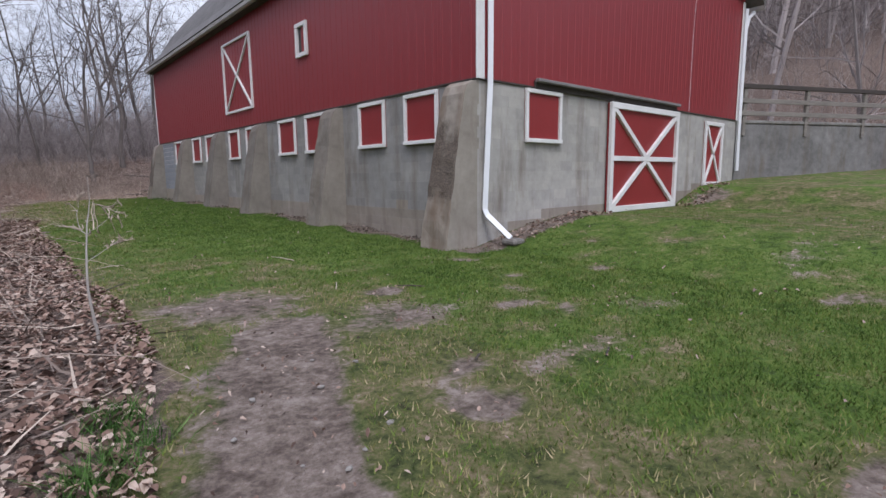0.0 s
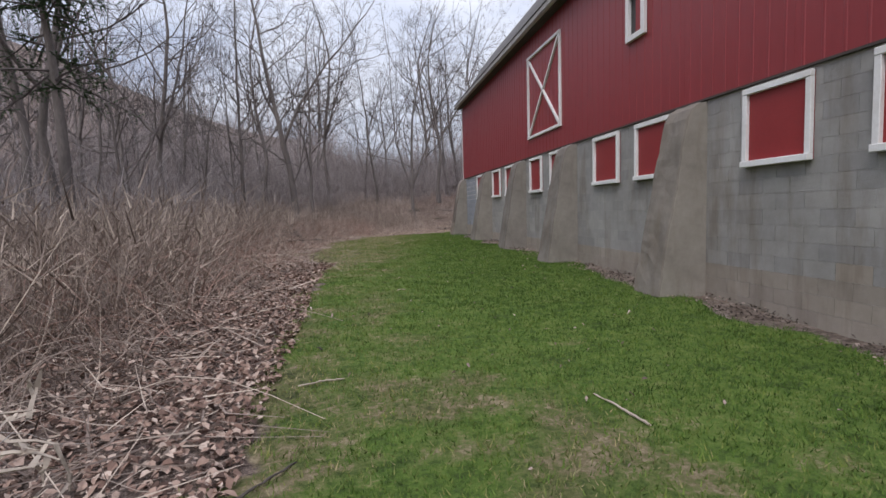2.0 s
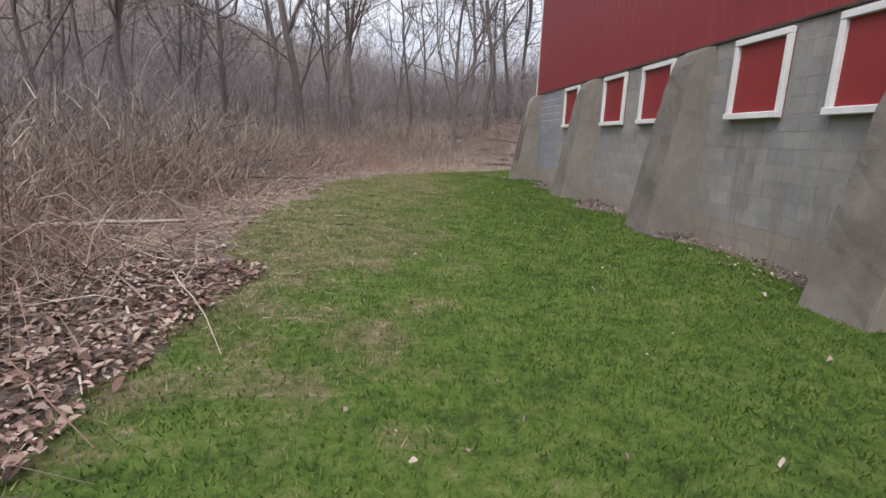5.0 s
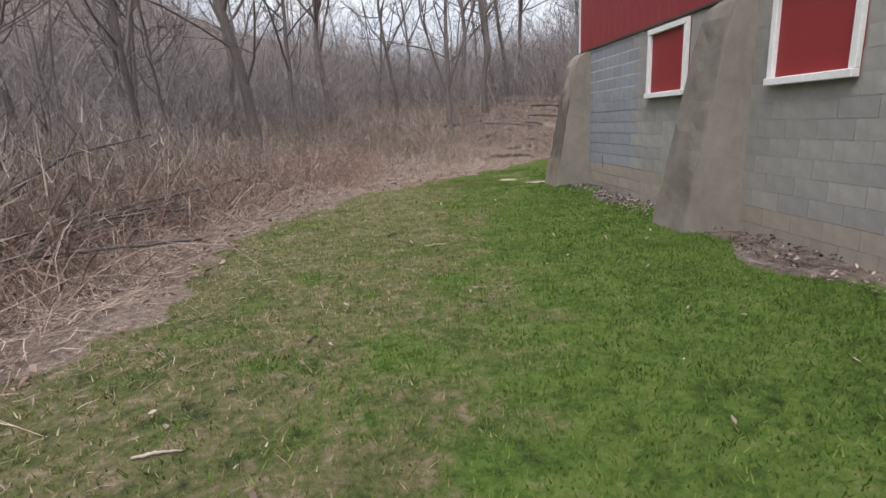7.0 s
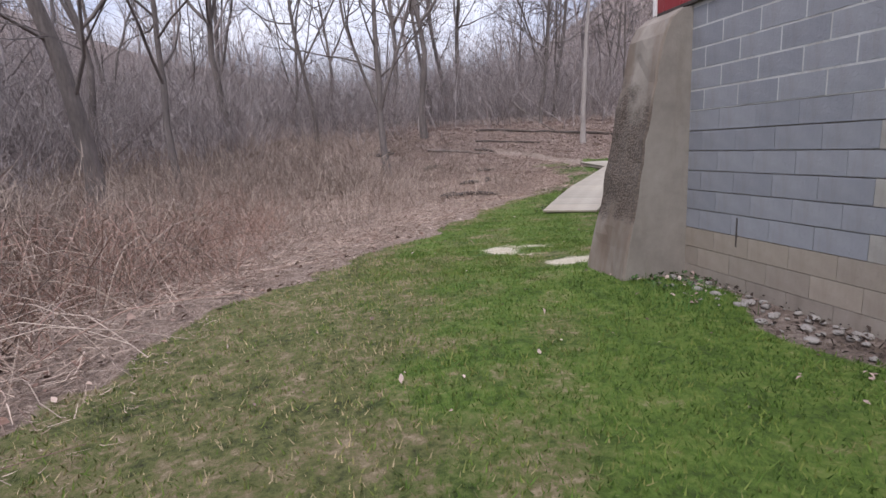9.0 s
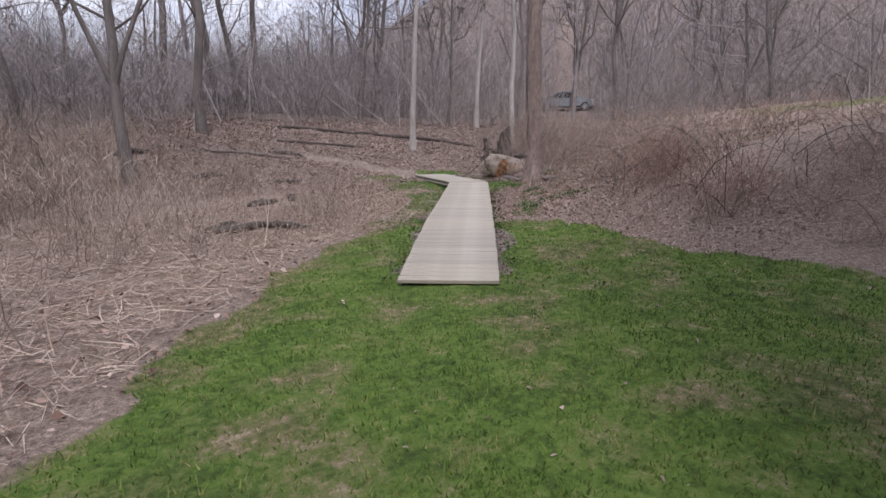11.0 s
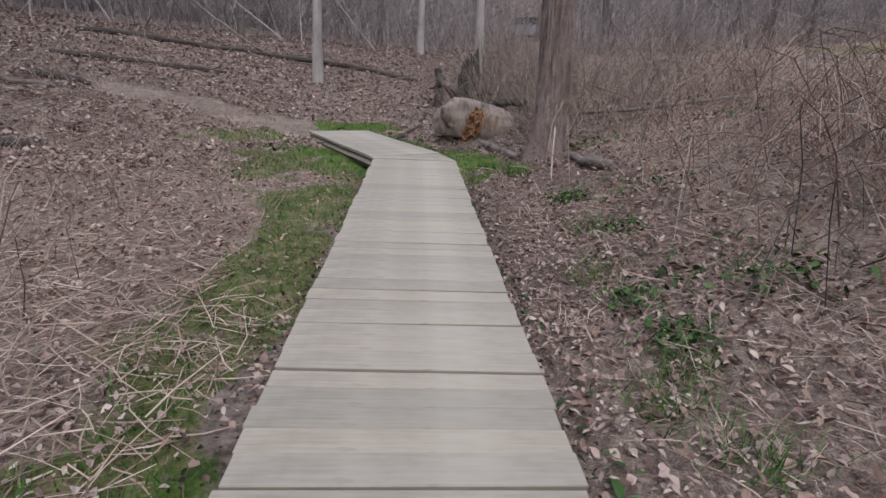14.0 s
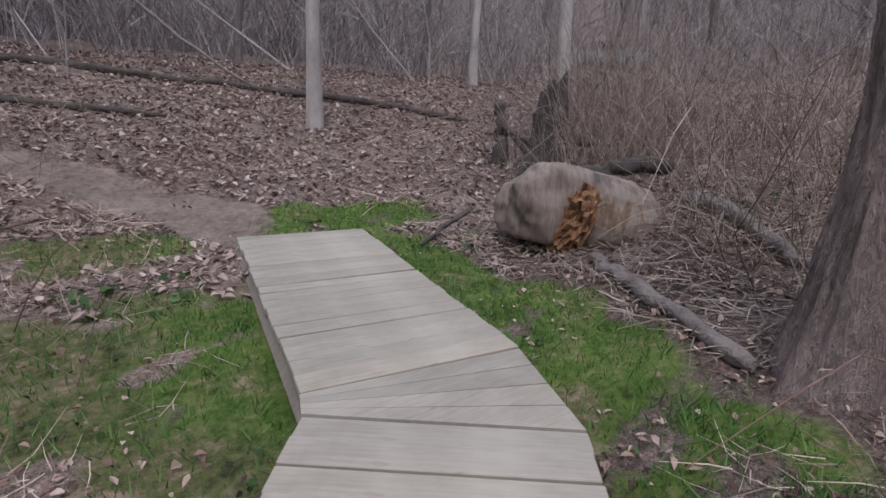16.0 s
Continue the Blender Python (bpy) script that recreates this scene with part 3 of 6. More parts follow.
g_side = (GX - BW_A[0]) * BW_D[1] - (GY - BW_A[1]) * BW_D[0]
g_straw = smooth01(9, 13, GY) * (1 - 0.55 * smooth01(31, 36, GY)) * smooth01(-14, -11, GX) * (1 - smooth01(0, 0.8, g_side) * (1 - smooth01(1.8, 3.0, g_side)) * smooth01(26.5, 29, GY) * 0.9)
for key, val in (("straw", g_straw), ("lawn", g_lawn), ("worn", g_worn), ("dirt", g_dirt), ("trail", g_trail), ("saw", g_saw)):
    g_me.attributes.new(key, "FLOAT", "POINT").data.foreach_set("value", np.clip(val, 0, 1).astype(np.float32).ravel())
tagged(link("ground", g_me), "mown green lawn with worn soil patches and brown leaf litter", "ground", "", "structure")


def gz(x, y):
    return float(ground_z(x, y) + bumpy(np.float64(x), np.float64(y)) * (1 - 0.75 * min(1, max(0, float(cover(np.array([x]), np.array([y]))[0][0])))))


# ---- the barn ----
BL, BWID, SID_Z, EAVE = 20.0, 10.6, 2.40, 5.60
SL = 19.84
barn = thing("barn", pose(0, 0, 0), "red gambrel barn on a grey concrete-block basement with buttresses", "barn")

# foundation core: block faces sit 6 mm proud of the mortar plane
WX = 0.0
bm = bmesh.new()
for lo, hi in (((WX + 0.0045, 0.0045, -1.0), (0.32, 17.4, SID_Z)), ((0.018, 17.4, -1.0), (0.32, BL - 0.006, SID_Z)), ((BWID - 0.3, 0.3, -1.0), (BWID, BL - 0.3, SID_Z)),
               ((0.33, 0.0045, -1.0), (BWID, 0.30, SID_Z)), ((0.33, BL - 0.3, -1.0), (BWID, BL, SID_Z))):
    b2 = box_bm(lo, hi, 0)
    me_t = bpy.data.meshes.new("t")
    b2.to_mesh(me_t)
    b2.free()
    bm.from_mesh(me_t)
    bpy.data.meshes.remove(me_t)
foundation = part("foundation_wall", bm, M_BLOCK, barn, "grey concrete-block basement wall")
part("mortar", box_bm((0.0008, 17.46, 1.482), (0.03, BL - 0.3, SID_Z - 0.03), 0), M_MORTAR, foundation, "pale mortar between bare blocks")

CH, BLK = 0.172, 0.366
WIN = [(0.90, 1.84), (2.46, 3.38), (4.82, 5.76), (6.30, 7.27), (8.70, 9.55), (10.12, 11.0), (12.36, 13.32), (13.92, 14.88), (16.28, 17.23)]
WZ0, WZ1 = 1.45, 2.335
BUT = [0.0, 4.06, 8.1, 11.45, 15.15, 19.38]
BUT_W = 0.62

# ribbed siding, one panel of sheet after another
def panel_bm(width, z0, z1, pitch=0.23):
    bm = bmesh.new()
    prof = [(0.0, 0.0)]
    k = max(1, round(width / pitch))
    step = width / k
    for i in range(k):
        a = i * step
        prof += [(a + step * 0.42, 0.0), (a + step * 0.46, -0.006), (a + step * 0.58, -0.006), (a + step * 0.62, 0.0)]
    prof.append((width, 0.0))
    rows = [[bm.verts.new((o, u, z)) for u, o in prof] for z in (z0, z1)]
    for i in range(len(prof) - 1):
        bm.faces.new((rows[0][i], rows[0][i + 1], rows[1][i + 1], rows[1][i]))
    geom = bmesh.ops.extrude_face_region(bm, geom=bm.faces[:])
    for v in geom["geom"]:
        if isinstance(v, bmesh.types.BMVert):
            v.co.x = 0.02
    bmesh.ops.recalc_face_normals(bm, faces=bm.faces[:])
    return bm


siding_w = part("siding", box_bm((0.0, 0.02, SID_Z + 0.01), (0.25, SL - 0.02, EAVE), 0), M_RED, barn, "dark red painted ribbed siding")
pan = part("panel", panel_bm(0.9012, SID_Z, EAVE), M_RED, siding_w)
pan.location = (-0.024, 0.0, 0)
for i in range(1, 22):
    o = new("panel", pan.data)
    o.parent, o.location = siding_w, (-0.024 - 0.0015 * (i % 2), i * 0.9017, 0)
# near-black strip added as the shadow line beneath the overhanging siding
shadow_strip = part("siding_shadow_strip", box_bm((-0.03, 0.0, SID_Z - 0.03), (0.03, SL, SID_Z), 0.004), M_DARK, barn, "dark strip standing in for the shadow line under the siding")

# gable wall with the gambrel outline
GAM = [(0.0, EAVE), (0.50, 6.25), (0.95, 6.95), (1.46, 7.6), (2.5, 8.75), (5.3, 10.1), (8.1, 8.75), (9.14, 7.6), (9.65, 6.95), (10.10, 6.25), (10.6, EAVE)]
siding_s = part("siding", prism_bm([(0.02, SID_Z + 0.01), (BWID - 0.02, SID_Z + 0.01)] + GAM[::-1], "y", 0.0, 0.2), M_RED, barn, "dark red painted ribbed gable siding")
part("siding", prism_bm([(0.02, SID_Z + 0.01), (BWID - 0.02, SID_Z + 0.01)] + GAM[::-1], "y", SL - 0.2, SL), M_RED, barn)
part("siding", box_bm((BWID - 0.25, 0.02, SID_Z + 0.01), (BWID, SL - 0.02, EAVE), 0), M_RED, barn)
pan2 = part("panel", panel_bm(0.883, SID_Z, 5.62), M_RED, siding_s)
pan2.matrix_basis = pose(0.0, -0.022, 0, 0, 0, 90) @ Matrix.Diagonal((1, -1, 1, 1))
for i in range(1, 12):
    o = new("panel", pan2.data)
    o.parent = siding_s
    o.matrix_basis = pose(i * 0.8835, -0.022 - 0.0015 * (i % 2), 0, 0, 0, 90) @ Matrix.Diagonal((1, -1, 1, 1))
part("gable_overlap", prism_bm([(0.1, 5.6), (BWID - 0.1, 5.6), (10.05, 6.25), (9.65, 6.95), (9.14, 7.6), (8.1, 8.75), (5.3, 10.1), (2.5, 8.75), (1.46, 7.6), (0.95, 6.95), (0.55, 6.25)], "y", -0.07, -0.036), M_RED, barn, "upper gable siding lapped over the lower")
# the same painted shadow line along the gable
part("siding_shadow_strip", box_bm((0.0, -0.03, SID_Z - 0.03), (BWID, 0.0, SID_Z), 0.004), M_DARK, barn)

# roof: gambrel shell with overhang
def roof_profile(off):
    out = []
    pts = [(-0.25, 5.43), (-0.05, 5.64)] + GAM[1:-1] + [(10.65, 5.64), (10.85, 5.43)]
    for i, (x, z) in enumerate(pts):
        a, b = pts[max(0, i - 1)], pts[min(len(pts) - 1, i + 1)]
        tx, tz = b[0] - a[0], b[1] - a[1]
        L = math.hypot(tx, tz)
        out.append((x - tz / L * off, z + tx / L * off))
    return out


roof = part("roof", prism_bm(roof_profile(0.02) + roof_profile(0.14)[::-1], "y", -0.45, SL + 0.16), M_ROOF, barn, "weathered grey shingle gambrel roof")
for x0, sgn in ((-0.33, 1), (10.93, -1)):
    g = [(x0, 5.530), (x0, 5.410), (x0 + sgn * 0.03, 5.380), (x0 + sgn * 0.09, 5.380), (x0 + sgn * 0.11, 5.410), (x0 + sgn * 0.11, 5.490), (x0 + sgn * 0.1, 5.490), (x0 + sgn * 0.1, 5.415), (x0 + sgn * 0.085, 5.395), (x0 + sgn * 0.035, 5.395), (x0 + sgn * 0.012, 5.415), (x0 + sgn * 0.012, 5.530)]
    part("gutter", prism_bm(g, "y", -0.45, SL + 0.16), M_GUTTER, barn, "weathered pale grey eaves gutter")
part("soffit", box_bm((-0.24, -0.4, 5.36), (-0.03, SL + 0.12, 5.38), 0.003), M_DARK, barn, "shaded eaves soffit")

# corner boards
for lo, hi in (((-0.05, -0.05, SID_Z - 0.02), (-0.027, -0.02, EAVE)), ((-0.05, SL - 0.01, SID_Z - 0.02), (-0.027, SL + 0.03, EAVE)),
               ((-0.026, -0.05, SID_Z - 0.02), (0.12, -0.035, EAVE)), ((BWID - 0.14, -0.05, SID_Z - 0.02), (BWID + 0.03, -0.035, EAVE))):
    part("corner_board", box_bm(lo, hi, 0.003), M_WHITE, barn, "white corner board")


def pipe(name, pts, r, mat, parent, label=""):
    P = np.array([pts], float)
    v, f = tubes(P, np.full((1, len(pts)), r), 4)
    me = fast_mesh(name, v, f, mat)
    return link(name, me, parent, label)


def spout(x):
    s = 1 if x < 5 else -1
    pipe("downspout", [(x, -0.09, 5.42), (x - 0.01 * s, -0.09, 2.35), (x - 0.11 * s, -0.07, 0.36 if x < 5 else 0.95), (x - 0.1 * s, -0.12, 0.25 if x < 5 else 0.85), (x + 0.05 * s, -0.48, -0.1 if x < 5 else 0.72)][: 5 if x < 5 else 3], 0.058, M_WHITE_METAL, barn, "white metal downspout with a kicked-out foot")
    part("downspout_elbow", box_bm((x - 0.04, -0.13, 5.05), (x + 0.04, -0.05, 5.22), 0.01), M_WHITE_METAL, barn)


spout(0.21)
spout(10.58)
pipe("downspout", [(10.6, -0.09, 4.9), (10.68, -0.12, 5.2), (10.84, -0.2, 5.36)], 0.06, M_WHITE_METAL, barn)
part("splash_stone", box_bm((0.16, -0.66, -0.2), (0.42, -0.36, -0.1), 0.03), M_STONE, barn, "flat stone under the downspout")


def framed(name, a, b, z0, z1, wall, label, bars=(), fw=0.068, depth=0.05, sill=0.0):
    """A shutter or door: a red sheet with white boards, on the west (x = 0) or south (y = 0) wall, from a to b along it."""
    top = part(name, box_bm(*((((-0.02, a + 0.01, z0 + 0.01), (0.03, b - 0.01, z1 - 0.01))) if wall == "w" else (((a + 0.01, -0.02, z0 + 0.01), (b - 0.01, 0.03, z1 - 0.01)))), 0.003), M_SHUTTER, barn, label)

    def board(u0, v0, u1, v1, w=fw, extra=0.0, nm="frame_board"):
        L, ang = math.hypot(u1 - u0, v1 - v0), math.atan2(v1 - v0, u1 - u0)
        bm = box_bm((0, -w / 2, -depth - extra), (L, w / 2, 0), 0.006)
        m = Matrix.Translation((u0, v0, 0)) @ Matrix.Rotation(ang, 4, "Z")
        bmesh.ops.transform(bm, matrix=m, verts=bm.verts[:])
        for v in bm.verts:
            u, h, d = v.co
            v.co = (d - 0.012, u, h) if wall == "w" else (u, d - 0.012, h)
        bmesh.ops.recalc_face_normals(bm, faces=bm.faces[:])
        part(nm, bm, M_WHITE, top)

    h = fw / 2
    board(a, z0 + h, b, z0 + h, extra=sill)
    board(a, z1 - h, b, z1 - h, extra=0.004)
    board(a + h, z0 + fw, a + h, z1 - fw)
    board(b - h, z0 + fw, b - h, z1 - fw)
    for u0, v0, u1, v1 in bars:
        board(u0, v0, u1, v1, fw * 0.85, 0.003 - 0.004 * (u0 != u1 and v0 != v1), "brace")
    return top


for i, (a, b) in enumerate(WIN):
    framed("window_shutter", a, b, WZ0, WZ1, "w", "red boarded-up window in a white frame", sill=0.025)
framed("window_shutter", 1.13, 2.14, 1.45, 2.35, "s", "red boarded-up window in a white frame", sill=0.02)
framed("loft_door", 8.84, 11.06, 2.84, 4.91, "w", "red loft door with white cross bracing", ((8.9, 2.89, 11.0, 4.86), (8.9, 4.86, 11.0, 2.89)), 0.07, 0.06)
att = part("attic_window", box_bm((-0.03, 5.50, 3.76), (-0.002, 5.92, 4.38), 0.002), M_GLASS_DARK, barn, "small white-framed window with a dark recess")
for lo, hi in (((-0.09, 5.43, 3.68), (-0.03, 5.99, 3.77)), ((-0.09, 5.43, 4.35), (-0.03, 5.99, 4.44)), ((-0.09, 5.43, 3.77), (-0.03, 5.53, 4.35)), ((-0.09, 5.89, 3.77), (-0.03, 5.99, 4.35))):
    part("frame_board", box_bm(lo, hi, 0.005), M_WHITE, att)
part("sash", box_bm((-0.05, 5.53, 3.79), (-0.031, 5.73, 4.33), 0.003), M_SHUTTER, att, "half-open red sash")
sd = framed("sliding_door", 3.70, 6.70, 0.10, 2.33, "s", "red sliding barn door with white cross bracing", ((3.77, 1.21, 6.63, 1.21), (3.77, 0.17, 5.2, 1.18), (5.2, 1.18, 6.63, 0.17), (3.77, 2.25, 5.2, 1.24), (5.2, 1.24, 6.63, 2.25)), 0.12, 0.07)
sd.location.y = -0.06
framed("side_door", 8.44, 9.62, 0.55, 2.24, "s", "narrow red door with white cross bracing", ((8.55, 0.65, 9.51, 2.14), (8.55, 2.14, 9.51, 0.65)), 0.1, 0.05)
part("door_track", box_bm((1.35, -0.15, 2.46), (6.72, -0.05, 2.52), 0.012), M_TRACK, barn, "weathered steel sliding-door track")
part("track_board", box_bm((1.35, -0.05, 2.36), (6.72, -0.031, 2.50), 0.004), M_DARK, barn)
framed("hay_door", 4.1, 6.45, 5.98, 7.9, "s", "white-framed hay door high in the gable", ((4.2, 6.05, 6.35, 7.83), (4.2, 7.83, 6.35, 6.05)), 0.1, 0.1)
pipe("cable", [(7.35, -0.06, 2.4), (7.36, -0.06, 4.2), (7.4, -0.09, 5.9)], 0.004, M_WHITE_METAL, barn, "thin pale cable down the gable")


# buttresses: sloping cast wedges with a rounded head
def buttress_bm(seed):
    prof = [(0.04, -0.7), (-0.74, -0.7), (-0.655, 0.0), (-0.55, 0.65), (-0.45, 1.25), (-0.345, 1.85), (-0.285, 2.14), (-0.225, 2.27), (-0.12, 2.345), (0.04, 2.36)]
    fine = []
    for (x0, z0), (x1, z1) in zip(prof, prof[1:]):
        n = max(1, int(math.hypot(x1 - x0, z1 - z0) / 0.09))
        fine += [(x0 + (x1 - x0) * i / n, z0 + (z1 - z0) * i / n) for i in range(n)]
    fine.append(prof[-1])
    cols = [0, 0.012, 0.12, 0.24, 0.36, 0.48, BUT_W - 0.012, BUT_W]
    bm = bmesh.new()
    grid = []
    for j, c in enumerate(cols):
        row = []
        for i, (x, z) in enumerate(fine):
            q = Vector((x * 3, c * 3 + seed * 7, z * 3))
            k = noise.fractal(q, 1.0, 2.0, 4) * 0.022 * (i > 3)
            inset = 0.02 if j in (0, len(cols) - 1) else 0.0
            row.append(bm.verts.new((x + inset * (x < 0) + k, c * (1 - 0.085 * max(0.0, z)) + noise.noise(q * 1.7) * 0.008, z)))
        grid.append(row)
    for a, b in zip(grid, grid[1:]):
        for i in range(len(fine) - 1):
            bm.faces.new((a[i], a[i + 1], b[i + 1], b[i]))
    for side in (bm.faces.new(grid[0]), bm.faces.new(grid[-1][::-1])):
        side.material_index = 1
    bmesh.ops.recalc_face_normals(bm, faces=bm.faces[:])
    return bm


for k, b in enumerate(BUT):
    o = part("buttress", buttress_bm(k), M_BUTTRESS if k in (0, 5) else M_BUTTRESS_STAIN, barn, "sloping cast-concrete buttress with exposed pebbles" if k in (0, 5) else "sloping cast-concrete buttress, dark-stained and worn")
    o.data.materials.append(M_BUTTRESS_SIDE)
    o.location = (0, b, 0)


# ---- retaining wall and fence beside the barn ----
RW_A, RW_B = Vector((10.75, 0.05)), Vector((16.5, -2.6))
rw_dir = (RW_B - RW_A).normalized()
rw_ang = math.degrees(math.atan2(rw_dir.y, rw_dir.x))
rwall = thing("retaining_wall", pose(RW_A.x, RW_A.y, 0, 0, 0, rw_ang), "old stained concrete retaining wall beside the barn", "wall", "", "structure")
part("wall_body", box_bm((0.0, 0.0, -0.5), (7.5, 0.35, 2.32), 0.03), M_OLDWALL, rwall)
part("coping", box_bm((0.0, -0.03, 2.32), (7.5, 0.38, 2.42), 0.02), M_OLDWALL, rwall)
fence = thing("fence", pose(RW_A.x, RW_A.y, 2.42, 0, 0, rw_ang), "grey weathered board fence on the retaining wall", "fence")
for px in (0.2, 2.6, 5.0, 7.3):
    part("post", box_bm((px, -0.05, -0.45), (px + 0.12, 0.05, 0.98), 0.008), M_FENCE, fence)
for rz in (0.12, 0.48):
    part("rail", box_bm((0.0, -0.085, rz), (7.5, -0.052, rz + 0.13), 0.006), M_FENCE, fence)
part("top_rail", box_bm((0.0, -0.09, 0.90), (7.5, 0.02, 1.02), 0.006), M_DARK, fence, "dark top rail")

# ---- the boardwalk ----
walkway = thing("boardwalk", pose(0, 0, 0), "bleached plank boardwalk with a bend, raised on timber stringers", "boardwalk")
K = np.array([7.17, 31.68])
E2 = np.array([7.58, 34.33])
HW = 0.525
d1, d2 = (K - BW_A) / np.linalg.norm(K - BW_A), (E2 - K) / np.linalg.norm(E2 - K)


def deck_z(s):
    return float(np.interp(s, [0, 0.6, 1.6, 2.7, 4.0, 5.5, 7.3, 9.02, 12], [-0.065, -0.01, 0.07, 0.135, 0.17, 0.19, 0.235, 0.285, 0.365]))


L1, L2 = float(np.linalg.norm(K - BW_A)), float(np.linalg.norm(E2 - K))
for d, o, s0, s1, base in ((d1, BW_A, 0.0, L1, 0.0), (d2, K, 0.0, L2, L1)):
    nrm = np.array([d[1], -d[0]])
    for off in (-0.47, 0.0, 0.47):
        P = []
        for s in np.linspace(s0 + 0.02, s1 - 0.02, 8):
            p = o + d * s + nrm * off
            P.append((p[0], p[1], deck_z(base + s) - 0.115))
        v, f = tubes(np.array([P]), np.full((1, 8), 0.075), 4)
        link("stringer", fast_mesh("stringer", v, f, M_STRINGER), walkway, "damp dark timber stringer")


# ---- plants ----
def wander(rng, start, direc, length, n, bend, lift=0.0):
    """Many crooked paths at once. start, direc: m x 3, length: m."""
    m = len(start)
    P = np.zeros((m, n, 3))
    P[:, 0] = start
    d = direc / (np.linalg.norm(direc, axis=1, keepdims=True) + 1e-9)
    step = (np.asarray(length) / (n - 1))[:, None]
    for i in range(1, n):
        d = d + rng.normal(0, bend, (m, 3)) + np.array([0, 0, lift])
        d /= np.linalg.norm(d, axis=1, keepdims=True)
        P[:, i] = P[:, i - 1] + d * step
    return P


def offshoots(rng, P, R, per, t0, t1, ang, ratio, rratio):
    """Starts, directions, lengths and radii of shoots that leave the paths P."""
    m, n, _ = P.shape
    t = rng.uniform(t0, t1, (m, per)) * (n - 1)
    i = np.clip(t.astype(int), 0, n - 2)
    fr = (t - i)[..., None]
    r = np.arange(m)[:, None]
    start = P[r, i] * (1 - fr) + P[r, i + 1] * fr
    d = P[r, i + 1] - P[r, i]
    seg = np.linalg.norm(d, axis=2, keepdims=True)
    d = d / (seg + 1e-9)
    side = rng.normal(0, 1, d.shape)
    side -= (side * d).sum(2, keepdims=True) * d
    side /= np.linalg.norm(side, axis=2, keepdims=True) + 1e-9
    a = rng.normal(ang, 0.2, d.shape[:2])[..., None]
    direc = d * np.cos(a) + side * np.sin(a)
    total = (seg[..., 0] * (n - 1))
    length = total * ratio * rng.uniform(0.55, 1.15, (m, per)) * (1.15 - 0.6 * t / (n - 1))
    rad = (R[r, i] * (1 - fr[..., 0]) + R[r, i + 1] * fr[..., 0]) * rratio
    return start.reshape(-1, 3), direc.reshape(-1, 3), length.ravel(), rad.ravel()


def tree_meshes(seed, height, r0, lean=(0, 0), low=0.3, first=13, second=6, third=5, fourth=1, forks=0, crook=0.085):
    """A crooked trunk that may fork into leaders, spreading limbs, branches and twigs."""
    rng = np.random.RandomState(seed)
    n = 14
    tr = wander(rng, np.zeros((1, 3)), np.array([[lean[0], lean[1], 1.0]]), [height], n, crook, 0.05)
    taper = np.concatenate([[1.5, 1.1], np.linspace(0.97, 0.1, n - 2)])
    R0 = r0 * taper[None]
    if forks:
        at = rng.randint(2, 6, forks)
        a = rng.uniform(0, 6.283) + np.arange(forks) * 6.283 / forks
        out = rng.uniform(0.35, 0.75, forks)
        lead = wander(rng, tr[0, at], np.stack([np.cos(a) * out, np.sin(a) * out, np.ones(forks)], 1), height * (1 - at / n) * rng.uniform(0.8, 1.0, forks), n, 0.1, 0.07)
        R0 = np.concatenate([R0, R0[0, at][:, None] * rng.uniform(0.5, 0.68, (forks, 1)) * np.linspace(1, 0.12, n)[None]])
        tr = np.concatenate([tr, lead])
    tr[0, 0, 2] -= 0.3
    trunk = [tubes(tr, R0, 9)]
    s, d, L, r = offshoots(rng, tr, R0, first, low, 0.97, 0.92, 0.5, 0.6)
    P1 = wander(rng, s, d, L, 9, 0.19, 0.07)
    R1 = np.minimum(r, 0.036 * height / 14)[:, None] * np.linspace(1, 0.18, 9)[None]
    trunk.append(tubes(P1, R1, 4))
    crown = []
    s, d, L, r = offshoots(rng, P1, R1, second, 0.12, 0.98, 0.8, 0.46, 0.62)
    P2 = wander(rng, s, d, L, 4, 0.24, 0.05)
    R2 = np.maximum(r, 0.006)[:, None] * np.linspace(1, 0.3, 4)[None]
    crown.append(tubes(P2, R2, 3))
    if third:
        s, d, L, r = offshoots(rng, P2, R2, third, 0.1, 1.0, 0.75, 0.5, 0.65)
        P3 = wander(rng, s, d, L, 3, 0.2, 0.05)
        R3 = np.maximum(r, 0.0045)[:, None] * np.linspace(1, 0.4, 3)[None]
        crown.append(ribbons(rng, P3, R3 * 1.4))
        if fourth:
            s, d, L, r = offshoots(rng, P3, R3, fourth, 0.15, 1.0, 0.7, 0.6, 0.8)
            crown.append(slivers(rng, s, d, L * 1.1, np.maximum(r * 2, 0.011)))
    return joined(trunk), joined(crown)


def make_tree(name, seed, m, label, bark, limb, **kw):
    t = thing(name, m, label, "tree", "bare woodland trees")
    (tv, tf), (cv, cf) = tree_meshes(seed, **kw)
    link("trunk", fast_mesh("trunk", tv, tf, bark, True), t)
    link("crown", fast_mesh("crown", cv, cf, limb), t, "bare leafless branches")
    return t


def at_ground(x, y, rz=0.0, scale=1.0):
    return pose(x, y, gz(x, y) - 0.02, 0, 0, rz) @ Matrix.Diagonal((scale, scale, scale, 1))


